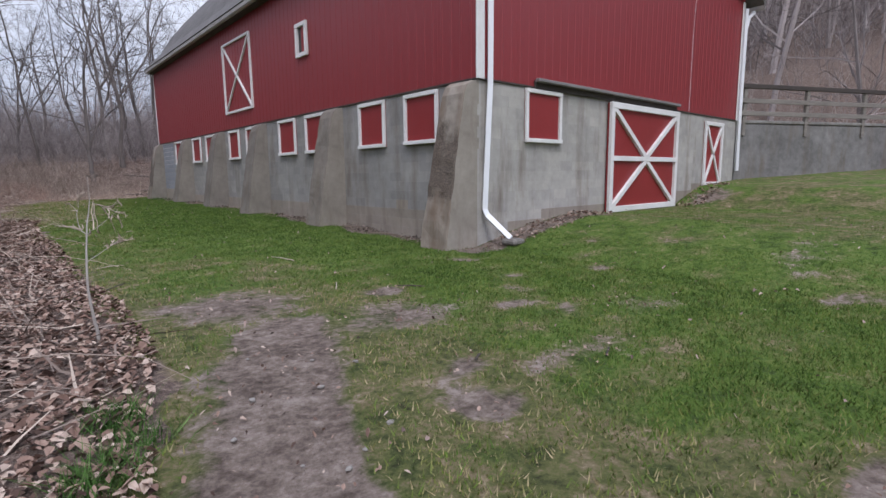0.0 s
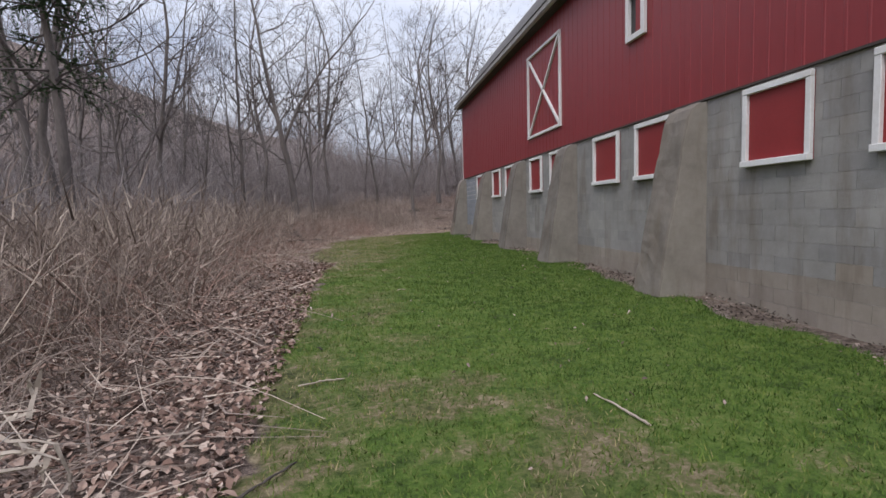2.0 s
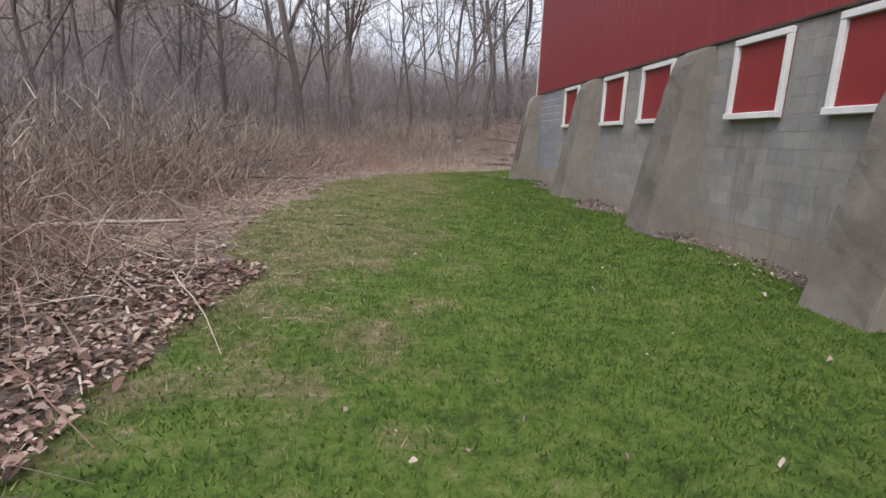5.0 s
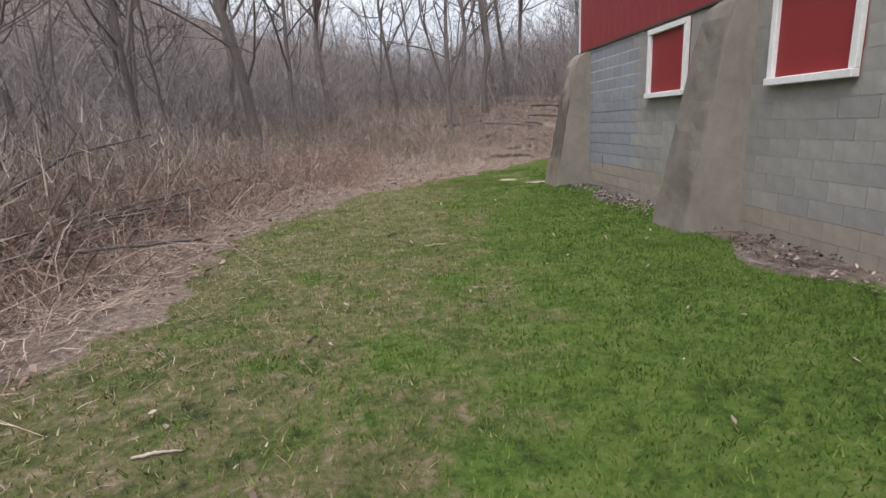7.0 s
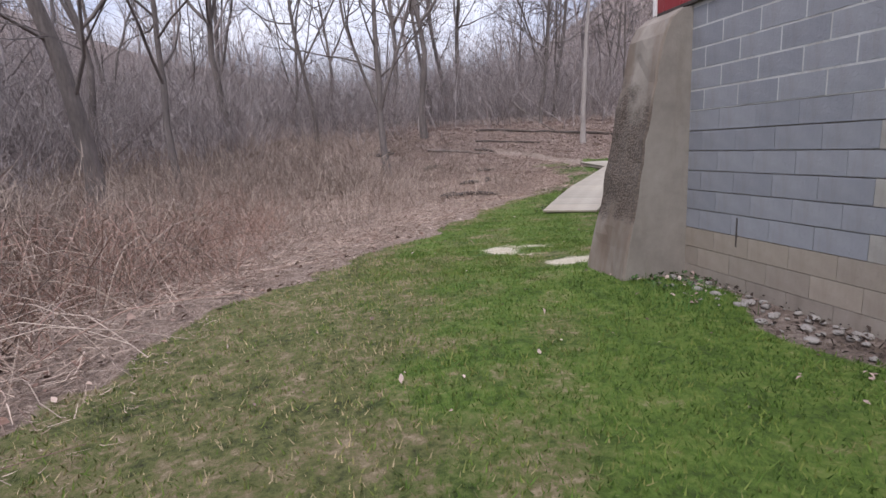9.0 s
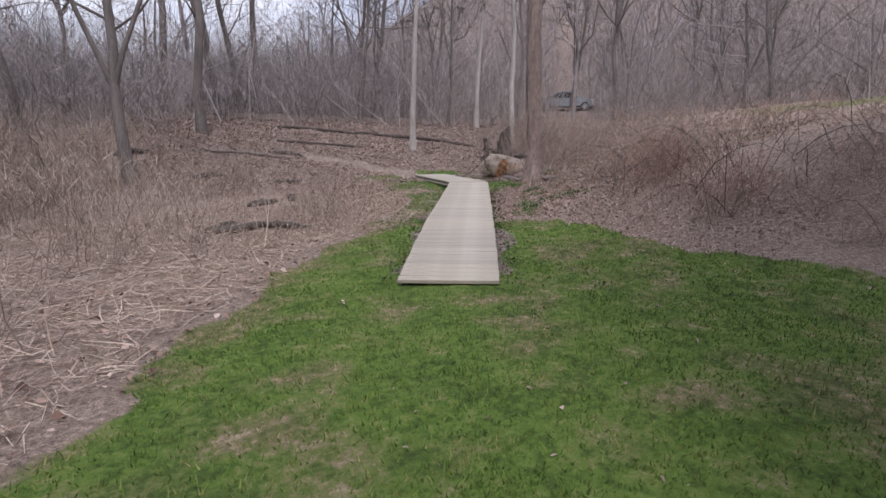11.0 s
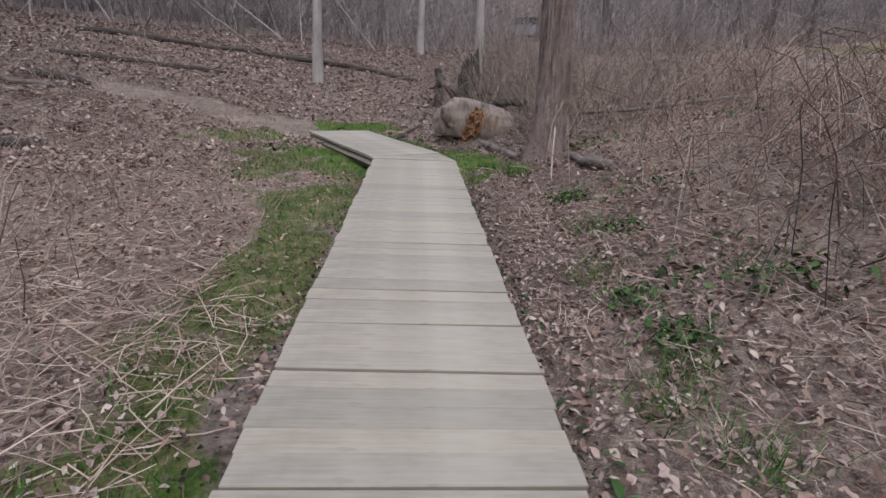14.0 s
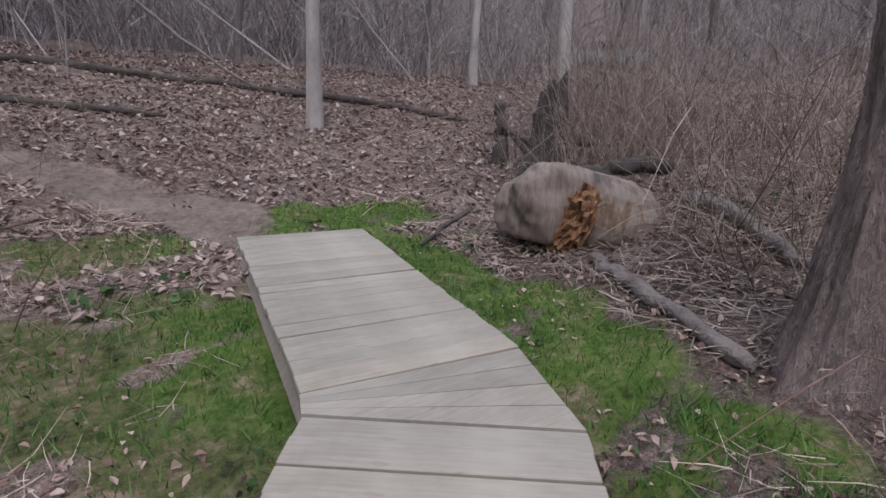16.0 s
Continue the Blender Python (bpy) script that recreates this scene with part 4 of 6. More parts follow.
TREE_LABEL = "tall bare grey-brown deciduous tree at the wood's edge"
protos = [make_tree("bare_tree", 11, at_ground(-8.35, 28.6), "large bare tree with shaggy dark bark and long low limbs", M_BARK, M_LIMB, height=17, r0=0.18, low=0.13, first=11, forks=2),
          make_tree("bare_tree", 12, at_ground(-14.4, 26.7), TREE_LABEL, M_BARK, M_LIMB, height=17.5, r0=0.145, low=0.22, first=9, forks=2),
          make_tree("bare_tree", 13, at_ground(-0.65, 35.1), TREE_LABEL, M_BARK, M_LIMB, height=15, r0=0.12, low=0.15, first=10, forks=2),
          make_tree("bare_tree", 14, at_ground(-10.4, 24.8), "slender bare tree forked into two upswept stems", M_BARK, M_LIMB, height=14.5, r0=0.095, low=0.25, first=11, forks=1),
          make_tree("bare_tree", 15, at_ground(5.1, 48.2), TREE_LABEL, M_BARK, M_LIMB, height=16, r0=0.14, forks=1, low=0.22, first=13)]
rng_t = random.Random(5)
spots = [(-3.1, 40.8), (-7.0, 40.8), (-4.0, 43.8), (-7.5, 33.4), (-8.6, 49.1), (1.7, 47.0), (-1.9, 50.7), (3.6, 45.6), (-10.5, 53), (-17, 28.6), (-14, 16), (-19, 20), (-15.5, 36), (-21, 33), (-13, 45), (-11.6, 38.6), (6.5, 50), (12, 47), (15, 44), (18, 50), (22, 46), (24, 40), (28, 47), (9.5, 43.5), (13.5, 52), (2, 40.5), (-18, 12), (-16, 5), (-20, 0), (31, 38), (34, 30), (37, 43), (27, 33), (-22.5, 26), (-24, 15), (-13.6, 20.6), (-16.2, 18.5), (-19.5, 24), (-12.2, 31.5), (-18, 41), (-24, 38)]
for i, (x, y) in enumerate(spots):
    copy_thing(protos[i % 5] if i % 5 else protos[rng_t.choice((1, 3))], at_ground(x, y, rng_t.uniform(0, 360), rng_t.uniform(0.72, 1.12)))

# the tall straight tree beside the boardwalk and its pale neighbour
near_tree = make_tree("bare_tree", 21, at_ground(8.76, 30.8), "straight tree with deeply furrowed grey bark beside the boardwalk", M_BARK, M_LIMB, height=14, r0=0.125, low=0.45, first=10, crook=0.03)
def furrowed(tree):
    """Lays ridged bark over the lower trunk."""
    rg = np.random.RandomState(4)
    n, sides = 90, 84
    zz = np.linspace(-0.3, 5.2, n)
    body = [c for c in tree.children if c.name.startswith("trunk")][0]
    src = np.array([v.co[:] for v in body.data.vertices][:14 * 9]).reshape(14, 9, 3).mean(1)
    P = np.stack([np.interp(zz, src[:, 2], src[:, 0]), np.interp(zz, src[:, 2], src[:, 1]), zz], 1)
    R = np.interp(zz, [-0.3, 0.05, 0.3, 0.8, 5.2], [0.36, 0.27, 0.215, 0.187, 0.165])
    v, f = tubes(P[None], R[None], sides)
    v = v.reshape(n, sides, 3)
    for i in range(n):
        for k in range(sides):
            a = k / sides * 6.283
            r = (abs(noise.noise(Vector((math.cos(a) * 8, math.sin(a) * 8, zz[i] * 1.0 + 0.3 * math.sin(5 * a))))) * 0.075 - 0.012) + (k % 2) * 0.004 + 0.008 * noise.noise(Vector((k, zz[i] * 6, 3)))
            v[i, k] += (v[i, k] - P[i]) / R[i] * r
    link("bark", fast_mesh("bark", v.reshape(-1, 3), f, M_BARK_NEAR, True), tree, "deeply furrowed reddish-brown bark")


furrowed(near_tree)
make_tree("bare_tree", 22, at_ground(9.2, 38.05), "slim pale-barked tree among fallen leaves", M_BARK_PALE, M_LIMB, height=11, r0=0.105, low=0.5, first=8, crook=0.03)
make_tree("bare_tree", 23, at_ground(15.9, 42.6), "pale-barked tree on the slope", M_BARK_PALE, M_LIMB, height=12, r0=0.12, low=0.45, first=9, crook=0.03)
make_tree("bare_tree", 25, at_ground(12.9, 36.4), "dead grey trunk bleached pale above the brush", M_BARK_PALE, M_LIMB, height=9, r0=0.12, lean=(0.02, 0.0), low=0.6, first=6, crook=0.03)
make_tree("bare_tree", 24, at_ground(-5.35, -1.45), "small crooked pale sapling leaning at the lawn's edge", M_BARK_PALE, M_TWIG_LYING, height=1.3, r0=0.011, lean=(-0.15, 0.2), low=0.2, first=4, third=2)

# hemlock at the edge of the brush
def hemlock(m):
    t = thing("hemlock", m, "dark green hemlock with drooping needle sprays", "tree")
    rng = np.random.RandomState(31)
    tr = wander(rng, np.zeros((1, 3)), np.array([[0, 0, 1.0]]), [11], 12, 0.02)
    tr[:, 0, 2] -= 0.3
    R0 = 0.16 * np.linspace(1.2, 0.1, 12)[None]
    link("trunk", fast_mesh("trunk", *tubes(tr, R0, 8), M_BARK, True), t)
    s, d, L, r = offshoots(rng, tr, R0, 64, 0.42, 0.98, 1.6, 0.30, 0.35)
    P1 = wander(rng, s, d, L, 7, 0.06, -0.03)
    R1 = np.maximum(r, 0.01)[:, None] * np.linspace(1, 0.2, 7)[None]
    for k in range(len(P1)):
        link("branch", fast_mesh("branch", *tubes(P1[k:k + 1], R1[k:k + 1], 4), M_LIMB), t)
    s, d, L, r = offshoots(rng, P1, R1, 14, 0.15, 1.0, 1.0, 0.3, 0.3)
    P2 = wander(rng, s, d, L, 4, 0.1, -0.1)
    link("crown", fast_mesh("crown", *needles(rng, P2, 44), M_NEEDLE), t, "flat sprays of dark needles")


def needles(rng, P, per):
    s, d, L, r = offshoots(rng, P, np.full(P.shape[:2], 0.01), per, 0.0, 1.0, 0.9, 0.2, 1.0)
    d[:, 2] *= 0.4
    side = np.cross(d, np.array([0, 0, 1.0]))
    side /= np.linalg.norm(side, axis=1, keepdims=True) + 1e-9
    L = np.clip(L, 0.03, 0.12)[:, None]
    v = np.stack([s - side * 0.02, s + side * 0.02, s + d * L], 1).reshape(-1, 3)
    return v, np.arange(len(v)).reshape(-1, 3)


hemlock(at_ground(-12.0, 12.9))

# woodland beyond: uncounted trees in one body
def far_woods():
    rng = np.random.RandomState(41)
    kinds = []
    for k in range(5):
        rk = np.random.RandomState(60 + k)
        forks = rk.randint(1, 4)
        tr = wander(rk, np.zeros((forks, 3)), np.stack([rk.normal(0, 0.14, forks), rk.normal(0, 0.14, forks), np.ones(forks)], 1), rk.uniform(8, 13, forks), 7, 0.11, 0.05)
        R0 = np.full((forks, 1), 0.12 / forks ** 0.4) * np.linspace(1.1, 0.1, 7)[None]
        s, d, L, r = offshoots(rk, tr, R0, 22 // forks, 0.14, 0.97, 0.9, 0.45, 0.5)
        P1 = wander(rk, s, d, L, 5, 0.2, 0.08)
        R1 = np.minimum(np.maximum(r, 0.012), 0.04)[:, None] * np.linspace(1, 0.3, 5)[None]
        s, d, L, r = offshoots(rk, P1, R1, 6, 0.15, 1.0, 0.75, 0.5, 0.7)
        P2 = np.stack([s, s + d * L[:, None]], 1)
        R2 = np.maximum(r, 0.011)[:, None] * np.array([[1, 0.5]])
        s2, d2_, L2_, r2 = offshoots(rk, P2, R2, 3, 0.2, 1.0, 0.65, 0.6, 0.8)
        kinds.append(joined([tubes(tr, R0, 5), tubes(P1, R1, 3), slivers(rk, s, d, L, np.full(len(s), 0.026)), slivers(rk, s2, d2_, L2_, np.full(len(s2), 0.02))]))
    out = []
    n = 0
    while n < 165:
        a = rng.uniform(-1.7, 2.9)
        dist = rng.uniform(26, 95) if rng.rand() < 0.8 else rng.uniform(60, 140)
        x, y = 2 + dist * math.cos(a + 0.35), 22 + dist * math.sin(a + 0.35)
        if -13 < x < 30 and y < 41 or (x > -1 and y < 26 and x < 17):
            continue
        n += 1
        v, f = kinds[rng.randint(5)]
        q, s = rng.uniform(0, 6.28), rng.uniform(0.7, 1.3)
        c, sn = math.cos(q), math.sin(q)
        w = np.stack([(v[:, 0] * c - v[:, 1] * sn), v[:, 0] * sn + v[:, 1] * c, v[:, 2]], 1) * s
        w += np.array([x, y, float(ground_z(x, y))])
        out.append((w, f))
    for k in range(175):
        x, y = rng.uniform(18, 62), rng.uniform(-24, 16)
        if k > 100:
            b_, r_ = radians(rng.uniform(12, 95)), rng.uniform(30, 88)
            x, y = r_ * math.sin(b_), 20 + r_ * math.cos(b_)
        v, f = kinds[rng.randint(5)]
        q, s = rng.uniform(0, 6.28), rng.uniform(0.8, 1.3)
        c, sn = math.cos(q), math.sin(q)
        w = np.stack([(v[:, 0] * c - v[:, 1] * sn), v[:, 0] * sn + v[:, 1] * c, v[:, 2]], 1) * s
        out.append((w + np.array([x, y, float(ground_z(x, y)) - 0.2]), f))
    v, f = joined(out)
    tagged(link("far_woods", fast_mesh("far_woods", v, f, M_FARWOOD)), "bare grey-brown woodland on the hillsides", "woods", "", "stuff")
    # slim poles and saplings that thicken the wood
    m = 3300
    a = rng.uniform(-1.7, 2.9, m)
    dist = rng.uniform(18, 85, m)
    x, y = 2 + dist * np.cos(a + 0.35), 20 + dist * np.sin(a + 0.35)
    x[:1100], y[:1100] = rng.uniform(17, 55, 1100), rng.uniform(-20, 16, 1100)
    ok = ~((np.abs((x + 2.6) * 0.691 - (y - 17.9) * 0.723) < 2.2) & (x > 7)) & ~(((x > -10.5) & (x < 26) & (y < 39.5)) | ((x > -1) & (y < 26) & (x < 15)))
    x, y = x[ok], y[ok]
    S = np.stack([x, y, ground_z(x, y) - 0.1], 1)
    H = rng.uniform(2.5, 8.5, len(x))
    P = wander(rng, S, np.stack([rng.normal(0, 0.34, len(x)), rng.normal(0, 0.34, len(x)), np.ones(len(x))], 1), H, 5, 0.2, 0.04)
    R = (0.005 + 0.0024 * H)[:, None] * np.linspace(1, 0.25, 5)[None]
    s, d, L, r = offshoots(rng, P, R, 8, 0.15, 1, 0.85, 0.3, 0.6)
    P2 = np.stack([s, s + d * L[:, None]], 1)
    s3, d3, L3, r3 = offshoots(rng, P2, np.repeat(np.maximum(r, .008)[:, None], 2, 1), 3, 0.3, 1, 0.7, 0.6, 0.8)
    v, f = joined([tubes(P, R, 3), tubes(P2, np.maximum(r, 0.008)[:, None] * np.array([[1, 0.5]]), 3), slivers(rng, s3, d3, L3, np.full(len(s3), 0.018))])
    tagged(link("sapling_thicket", fast_mesh("sapling_thicket", v, f, M_FARWOOD)), "dense grey-brown thicket of bare saplings", "thicket", "", "stuff")


far_woods()


def sightline(x, y):
    """The gap in the growth through which the parked car shows."""
    return (np.abs((x + 2.6) * 0.691 - (y - 17.9) * 0.723) < 1.0) & (x > 7)


def shrub_mass(name, label, x, y, seed, h0, h1, mat=M_FARWOOD):
    """Dense far shrubbery: shoots and twigs too many and too fine to count."""
    rg = np.random.RandomState(seed)
    x, y = np.repeat(x, 4) + rg.normal(0, 0.35, 4 * len(x)), np.repeat(y, 4) + rg.normal(0, 0.35, 4 * len(y))
    m = len(x)
    S = np.stack([x, y, ground_z(x, y) - 0.1], 1)
    D = np.stack([rg.normal(0, 0.45, m), rg.normal(0, 0.45, m), np.ones(m)], 1)
    D /= np.linalg.norm(D, axis=1, keepdims=True)
    H = rg.uniform(h0, h1, m)
    P = np.stack([S, S + D * H[:, None]], 1)
    s1, e1_, l1, _ = offshoots(rg, P, np.full((m, 2), 0.01), 6, 0.15, 0.95, 0.6, 0.42, 1)
    v, f = joined([slivers(rg, S, D, H, rg.uniform(0.008, 0.026, m)), slivers(rg, s1, e1_, l1, np.full(len(s1), 0.016))])
    tagged(link(name, fast_mesh(name, v, f, mat)), label, "thicket", "", "stuff")


rs = np.random.RandomState(91)
bx, by = rs.uniform(-30, 16, 3900), 37 + 26 * rs.rand(3900) ** 1.4
ok = ~((bx > 1) & (by < 43)) & ~((bx > -6) & (by < 40))
shrub_mass("shrub_thicket", "dense grey-brown shrubbery under the trees", bx[ok], by[ok], 92, 1.5, 5.0)
bx, by = -12 - 22 * rs.rand(2700) ** 1.3, rs.uniform(-8, 42, 2700)
shrub_mass("shrub_thicket", "dense grey-brown shrubbery beside the lawn", bx, by, 93, 1.2, 4.2)
ba, br = np.radians(rs.uniform(8, 95, 3200)), 29 + 38 * rs.rand(3200) ** 1.2
bx, by = br * np.sin(ba), 20 + br * np.cos(ba)
ok = ~sightline(bx, by) & ~((bx < 14) & (by < 43))
shrub_mass("shrub_thicket", "dense grey-brown shrubbery up the slope", bx[ok], by[ok], 94, 1.5, 5.5)


ba, br = np.radians(rs.uniform(-112, 2, 3000)), 36 + 85 * rs.rand(3000)
shrub_mass("shrub_thicket", "dense grey-brown shrubbery over the far hill", br * np.sin(ba), 20 + br * np.cos(ba), 95, 2.0, 6.5)


ba, br = np.radians(rs.uniform(6, 75, 2600)), 44 + 90 * rs.rand(2600)
bx, by = br * np.sin(ba), 20 + br * np.cos(ba)
ok = ~sightline(bx, by)
shrub_mass("shrub_thicket", "bare grey-brown woodland over the far slope", bx[ok], by[ok], 98, 3.5, 9.0)
bx, by = rs.uniform(17, 58, 1300), rs.uniform(-26, 15, 1300)
shrub_mass("shrub_thicket", "bare grey-brown undergrowth behind the barn", bx, by, 99, 2.0, 6.0)
bx, by = rs.uniform(-13, -7.2, 1500), rs.uniform(-4, 26, 1500)
ok = bx < -7.0 - 0.9 * np.sin(0.7 * by)
shrub_mass("shrub_thicket", "fine-twigged brown shrubs behind the lawn's edge", bx[ok], by[ok], 96, 0.8, 2.2, M_STEM)
bx, by = rs.uniform(-9, -0.5, 520), rs.uniform(28.5, 38, 520)
ok = by > 29.5 + 0.8 * np.maximum(0, bx + 3)
shrub_mass("shrub_thicket", "pale brown stalks and shrubs at the wood's foot", bx[ok], by[ok], 97, 0.5, 1.7, M_STEM)


# ---- brush, straw, leaves and grass ----
def litter_places(rng, n, x0, x1, y0, y1, keep):
    x, y = rng.uniform(x0, x1, n), rng.uniform(y0, y1, n)
    ok = keep(x, y)
    x, y = x[ok], y[ok]
    z = ground_z(x, y) + bumpy(x, y) * (1 - 0.75 * np.clip(cover(x, y)[0], 0, 1))
    return x, y, z


def on_walk(x, y, margin=0.6):
    px, py = x - BW_A[0], y - BW_A[1]
    d, s = px * d1[1] - py * d1[0], px * d1[0] + py * d1[1]
    q = (np.abs(d) < margin) & (s > -0.1) & (s < L1 + 0.35)
    px, py = x - K[0], y - K[1]
    d, s = px * d2[1] - py * d2[0], px * d2[0] + py * d2[1]
    return q | ((np.abs(d) < margin) & (s > -0.35) & (s < L2 + 0.05))


def in_barn(x, y):
    return (x > -0.1) & (x < 10.9) & (y > -0.1) & (y < 20.2)


def stems(name, label, mat, places, rng, h0, h1, twigs, thick=0.004, tilt=0.25, bend=0.14, sides=3, rise=None):
    x, y, z = places
    m = len(x)
    S = np.stack([x, y, z - 0.03], 1)
    D = np.stack([rng.normal(0, tilt, m), rng.normal(0, tilt, m), np.ones(m)], 1)
    H = rng.uniform(h0, h1, m) * (1.0 if rise is None else rise(x, y))
    P = wander(rng, S, D, H, 4, bend, -0.02)
    R = (thick * rng.uniform(0.6, 1.5, m))[:, None] * np.array([[1, 0.8, 0.6, 0.3]])
    thin = rng.rand(m) < 0.6
    P3 = P[thin][:, (0, 2, 3)]
    out = [tubes(P[~thin], R[~thin], sides), tubes(P3, R[thin][:, (0, 2, 3)] * 0.85, sides)]
    if twigs:
        s, d, L, r = offshoots(rng, P, R, twigs, 0.3, 1.0, 0.7, 0.35, 0.7)
        out.append(slivers(rng, s, d, L, np.maximum(r * 2, 0.005)))
    tagged(link(name, fast_mesh(name, *joined(out), mat)), label, "brush", "", "stuff")


rng = np.random.RandomState(77)
west = lambda x, y: (x < lawn_edge(y) - np.interp(y, [-3, 7, 11, 30], [0.75, 0.8, 0.35, 0.25]) - rng.uniform(0, 1.6, len(x)) ** 1.5) & ~((y < -2.4) & (x > -6.6))
uphill = lambda x, y: np.clip(0.34 + 0.34 * (lawn_edge(y) - x - 0.3), 0.34, 1.0)
stems("brush", "dense thicket of dry grey-brown stems", M_STEM, litter_places(rng, 10500, -13.5, -5, -3.5, 31, west), rng, 0.35, 1.9, 5, 0.004, 0.5, 0.28, rise=uphill)
stems("brush", "reddish bramble canes in the thicket", M_REDSTEM, litter_places(rng, 8500, -11, -4, 8, 27, west), rng, 0.3, 1.3, 4, 0.0036, 0.6, 0.34, rise=uphill)
north = lambda x, y: (x < lawn_edge(y) - 0.8 - rng.uniform(0, 1.5, len(x))) & ~in_barn(x, y) & ((x < -5) | (mottle(x, y, 1.8, 16) + 0.5 * mottle(x, y, 0.7, 17) > rng.uniform(-0.5, 0.9, len(x))))
stems("brush", "dry stalks on the slope below the wood", M_STEM, litter_places(rng, 10000, -13, 3, 24, 40, north), rng, 0.3, 1.3, 4, 0.0042, 0.4, 0.2)
def east_keep(x, y):
    px, py = x - BW_A[0], y - BW_A[1]
    d, s = px * d1[1] - py * d1[0], px * d1[0] + py * d1[1]
    return (d > 1.3 + rng.uniform(0, 1.5, len(x))) & (s + 0.55 * d > 3.9) & (mottle(x, y, 2.4, 11) + 0.6 * mottle(x, y, 0.8, 12) > rng.uniform(-0.9, 0.5, len(x))) & (d < 9.5) & (y < 42) & ~((x > 5) & (x < 9.6) & (y > 31) & (y < 35)) & (np.hypot(x - 8.7, y - 30.85) > 0.4)


stems("brush", "tangle of dry canes on the bank", M_STEM, litter_places(rng, 8000, 3, 22, 18, 42, east_keep), rng, 0.2, 0.78, 5, 0.004, 0.5, 0.3)
stems("brush", "reddish canes on the bank", M_REDSTEM, litter_places(rng, 2600, 3, 16, 20, 36, east_keep), rng, 0.2, 0.75, 3, 0.0035, 0.5, 0.3)
def hill_keep(x, y):
    return (mottle(x, y, 1.5, 18) > rng.uniform(-0.6, 0.6, len(x))) & (y > 28.5) & (x < 6.0) & ~on_walk(x, y, 1.3) & ((x + 4) < (y - 24) * 1.3)


stems("brush", "sparse dry stalks beside the boardwalk", M_STEM, litter_places(rng, 3200, -3, 6.5, 27.8, 38, hill_keep), rng, 0.25, 1.0, 3, 0.003, 0.4, 0.25)


def lying(name, label, mat, places, rng, l0, l1, thick, lift=0.05, heading=None):
    x, y, z = places
    m = len(x)
    a = rng.uniform(0, 6.28, m) if heading is None else rng.normal(heading, 0.6, m)
    D = np.stack([np.cos(a), np.sin(a), rng.normal(0.02, 0.08, m)], 1)
    P = wander(rng, np.stack([x, y, z + rng.uniform(0.0, lift, m)], 1), D, rng.uniform(l0, l1, m), 4, 0.2)
    P[:, :, 2] = np.maximum(P[:, :, 2], (ground_z(P[:, :, 0], P[:, :, 1]) + 0.005))
    W = (thick * rng.uniform(0.7, 1.6, m))[:, None] * np.array([[1, 1, 0.8, 0.4]])
    v, f = tubes(P, W, 3) if thick > 0.0045 else ribbons(rng, P[:, (0, 1, 3)], W[:, (0, 1, 3)] * 1.3)
    tagged(link(name, fast_mesh(name, v, f, mat)), label, "dead grass", "", "stuff")


def bank_ground(x, y):
    px, py = x - BW_A[0], y - BW_A[1]
    d, s = px * d1[1] - py * d1[0], px * d1[0] + py * d1[1]
    return (d > 0.95) & (s + 0.55 * d > 3.7) & ~on_walk(x, y, 0.8) & (cover(x, y)[0] < 0.5) & ~((x > 5) & (x < 9.6) & (y > 31)) & (np.hypot(x - 8.7, y - 30.85) > 0.4)


mat_keep = lambda x, y: (x < lawn_edge(y) - 0.1) & ~on_walk(x, y, 0.75)
lying("dead_grass", "flattened pinkish-brown dead grass", M_STRAW, litter_places(rng, 82000, -9.5, 4, 10, 31, mat_keep), rng, 0.1, 0.42, 0.0019, 0.07)
lying("dead_grass", "flattened straw on the bank", M_STRAW, litter_places(rng, 62000, 3, 14, 20, 34, lambda x, y: bank_ground(x, y) & (mottle(x, y, 1.1, 14) > -0.3)), rng, 0.06, 0.3, 0.0013, 0.05)
stems("brush", "tall dense thicket behind the rotten trunk", M_STEM, litter_places(rng, 2600, 9.8, 16, 33, 38, lambda x, y: (np.hypot((x - 13.2) / 3.0, (y - 35.6) / 2.2) < 1) & ~sightline(x, y) & ((x - 7) > 1.12 * (y - 31))), rng, 0.5, 2.7, 8, 0.0045, 0.4, 0.25)
stems("brush", "tall bare shrubs on the bank", M_STEM, litter_places(rng, 1300, 8, 24, 20, 40, lambda x, y: east_keep(x, y) & ~sightline(x, y) & ((x - 7) > 1.15 * (y - 31)) & (y > 28.5) & (np.sin(1.3 * x) + np.sin(1.1 * y + 1) > 0.5)), rng, 0.9, 2.4, 7, 0.0055, 0.25, 0.14)
stems("brush", "grey canes round the rotten trunk", M_STEM, litter_places(rng, 2600, 9.3, 15, 29.6, 36, lambda x, y: ~on_walk(x, y, 1.2) & ((x - 8.8) > 0.5 * (y - 31.5)) & (np.hypot((x - 9.85) / 1.1, (y - 33.2) / 0.75) > 1) & (np.hypot(x - 8.76, y - 30.8) > 0.6) & (mottle(x, y, 1.0, 31) > -0.6)), rng, 0.35, 1.7, 5, 0.0042, 0.4, 0.24)
lying("dead_grass", "twigs and straw round the logs", M_STEM, litter_places(rng, 11000, 8.6, 13.5, 30.6, 35, lambda x, y: ~on_walk(x, y, 0.9) & (cover(x, y)[0] < 0.5)), rng, 0.08, 0.4, 0.0024, 0.07)
lying("dead_grass", "dry twigs over the leaf litter", M_STEM, litter_places(rng, 3500, -9, -5, -6, 13, mat_keep), rng, 0.15, 0.8, 0.004, 0.06)
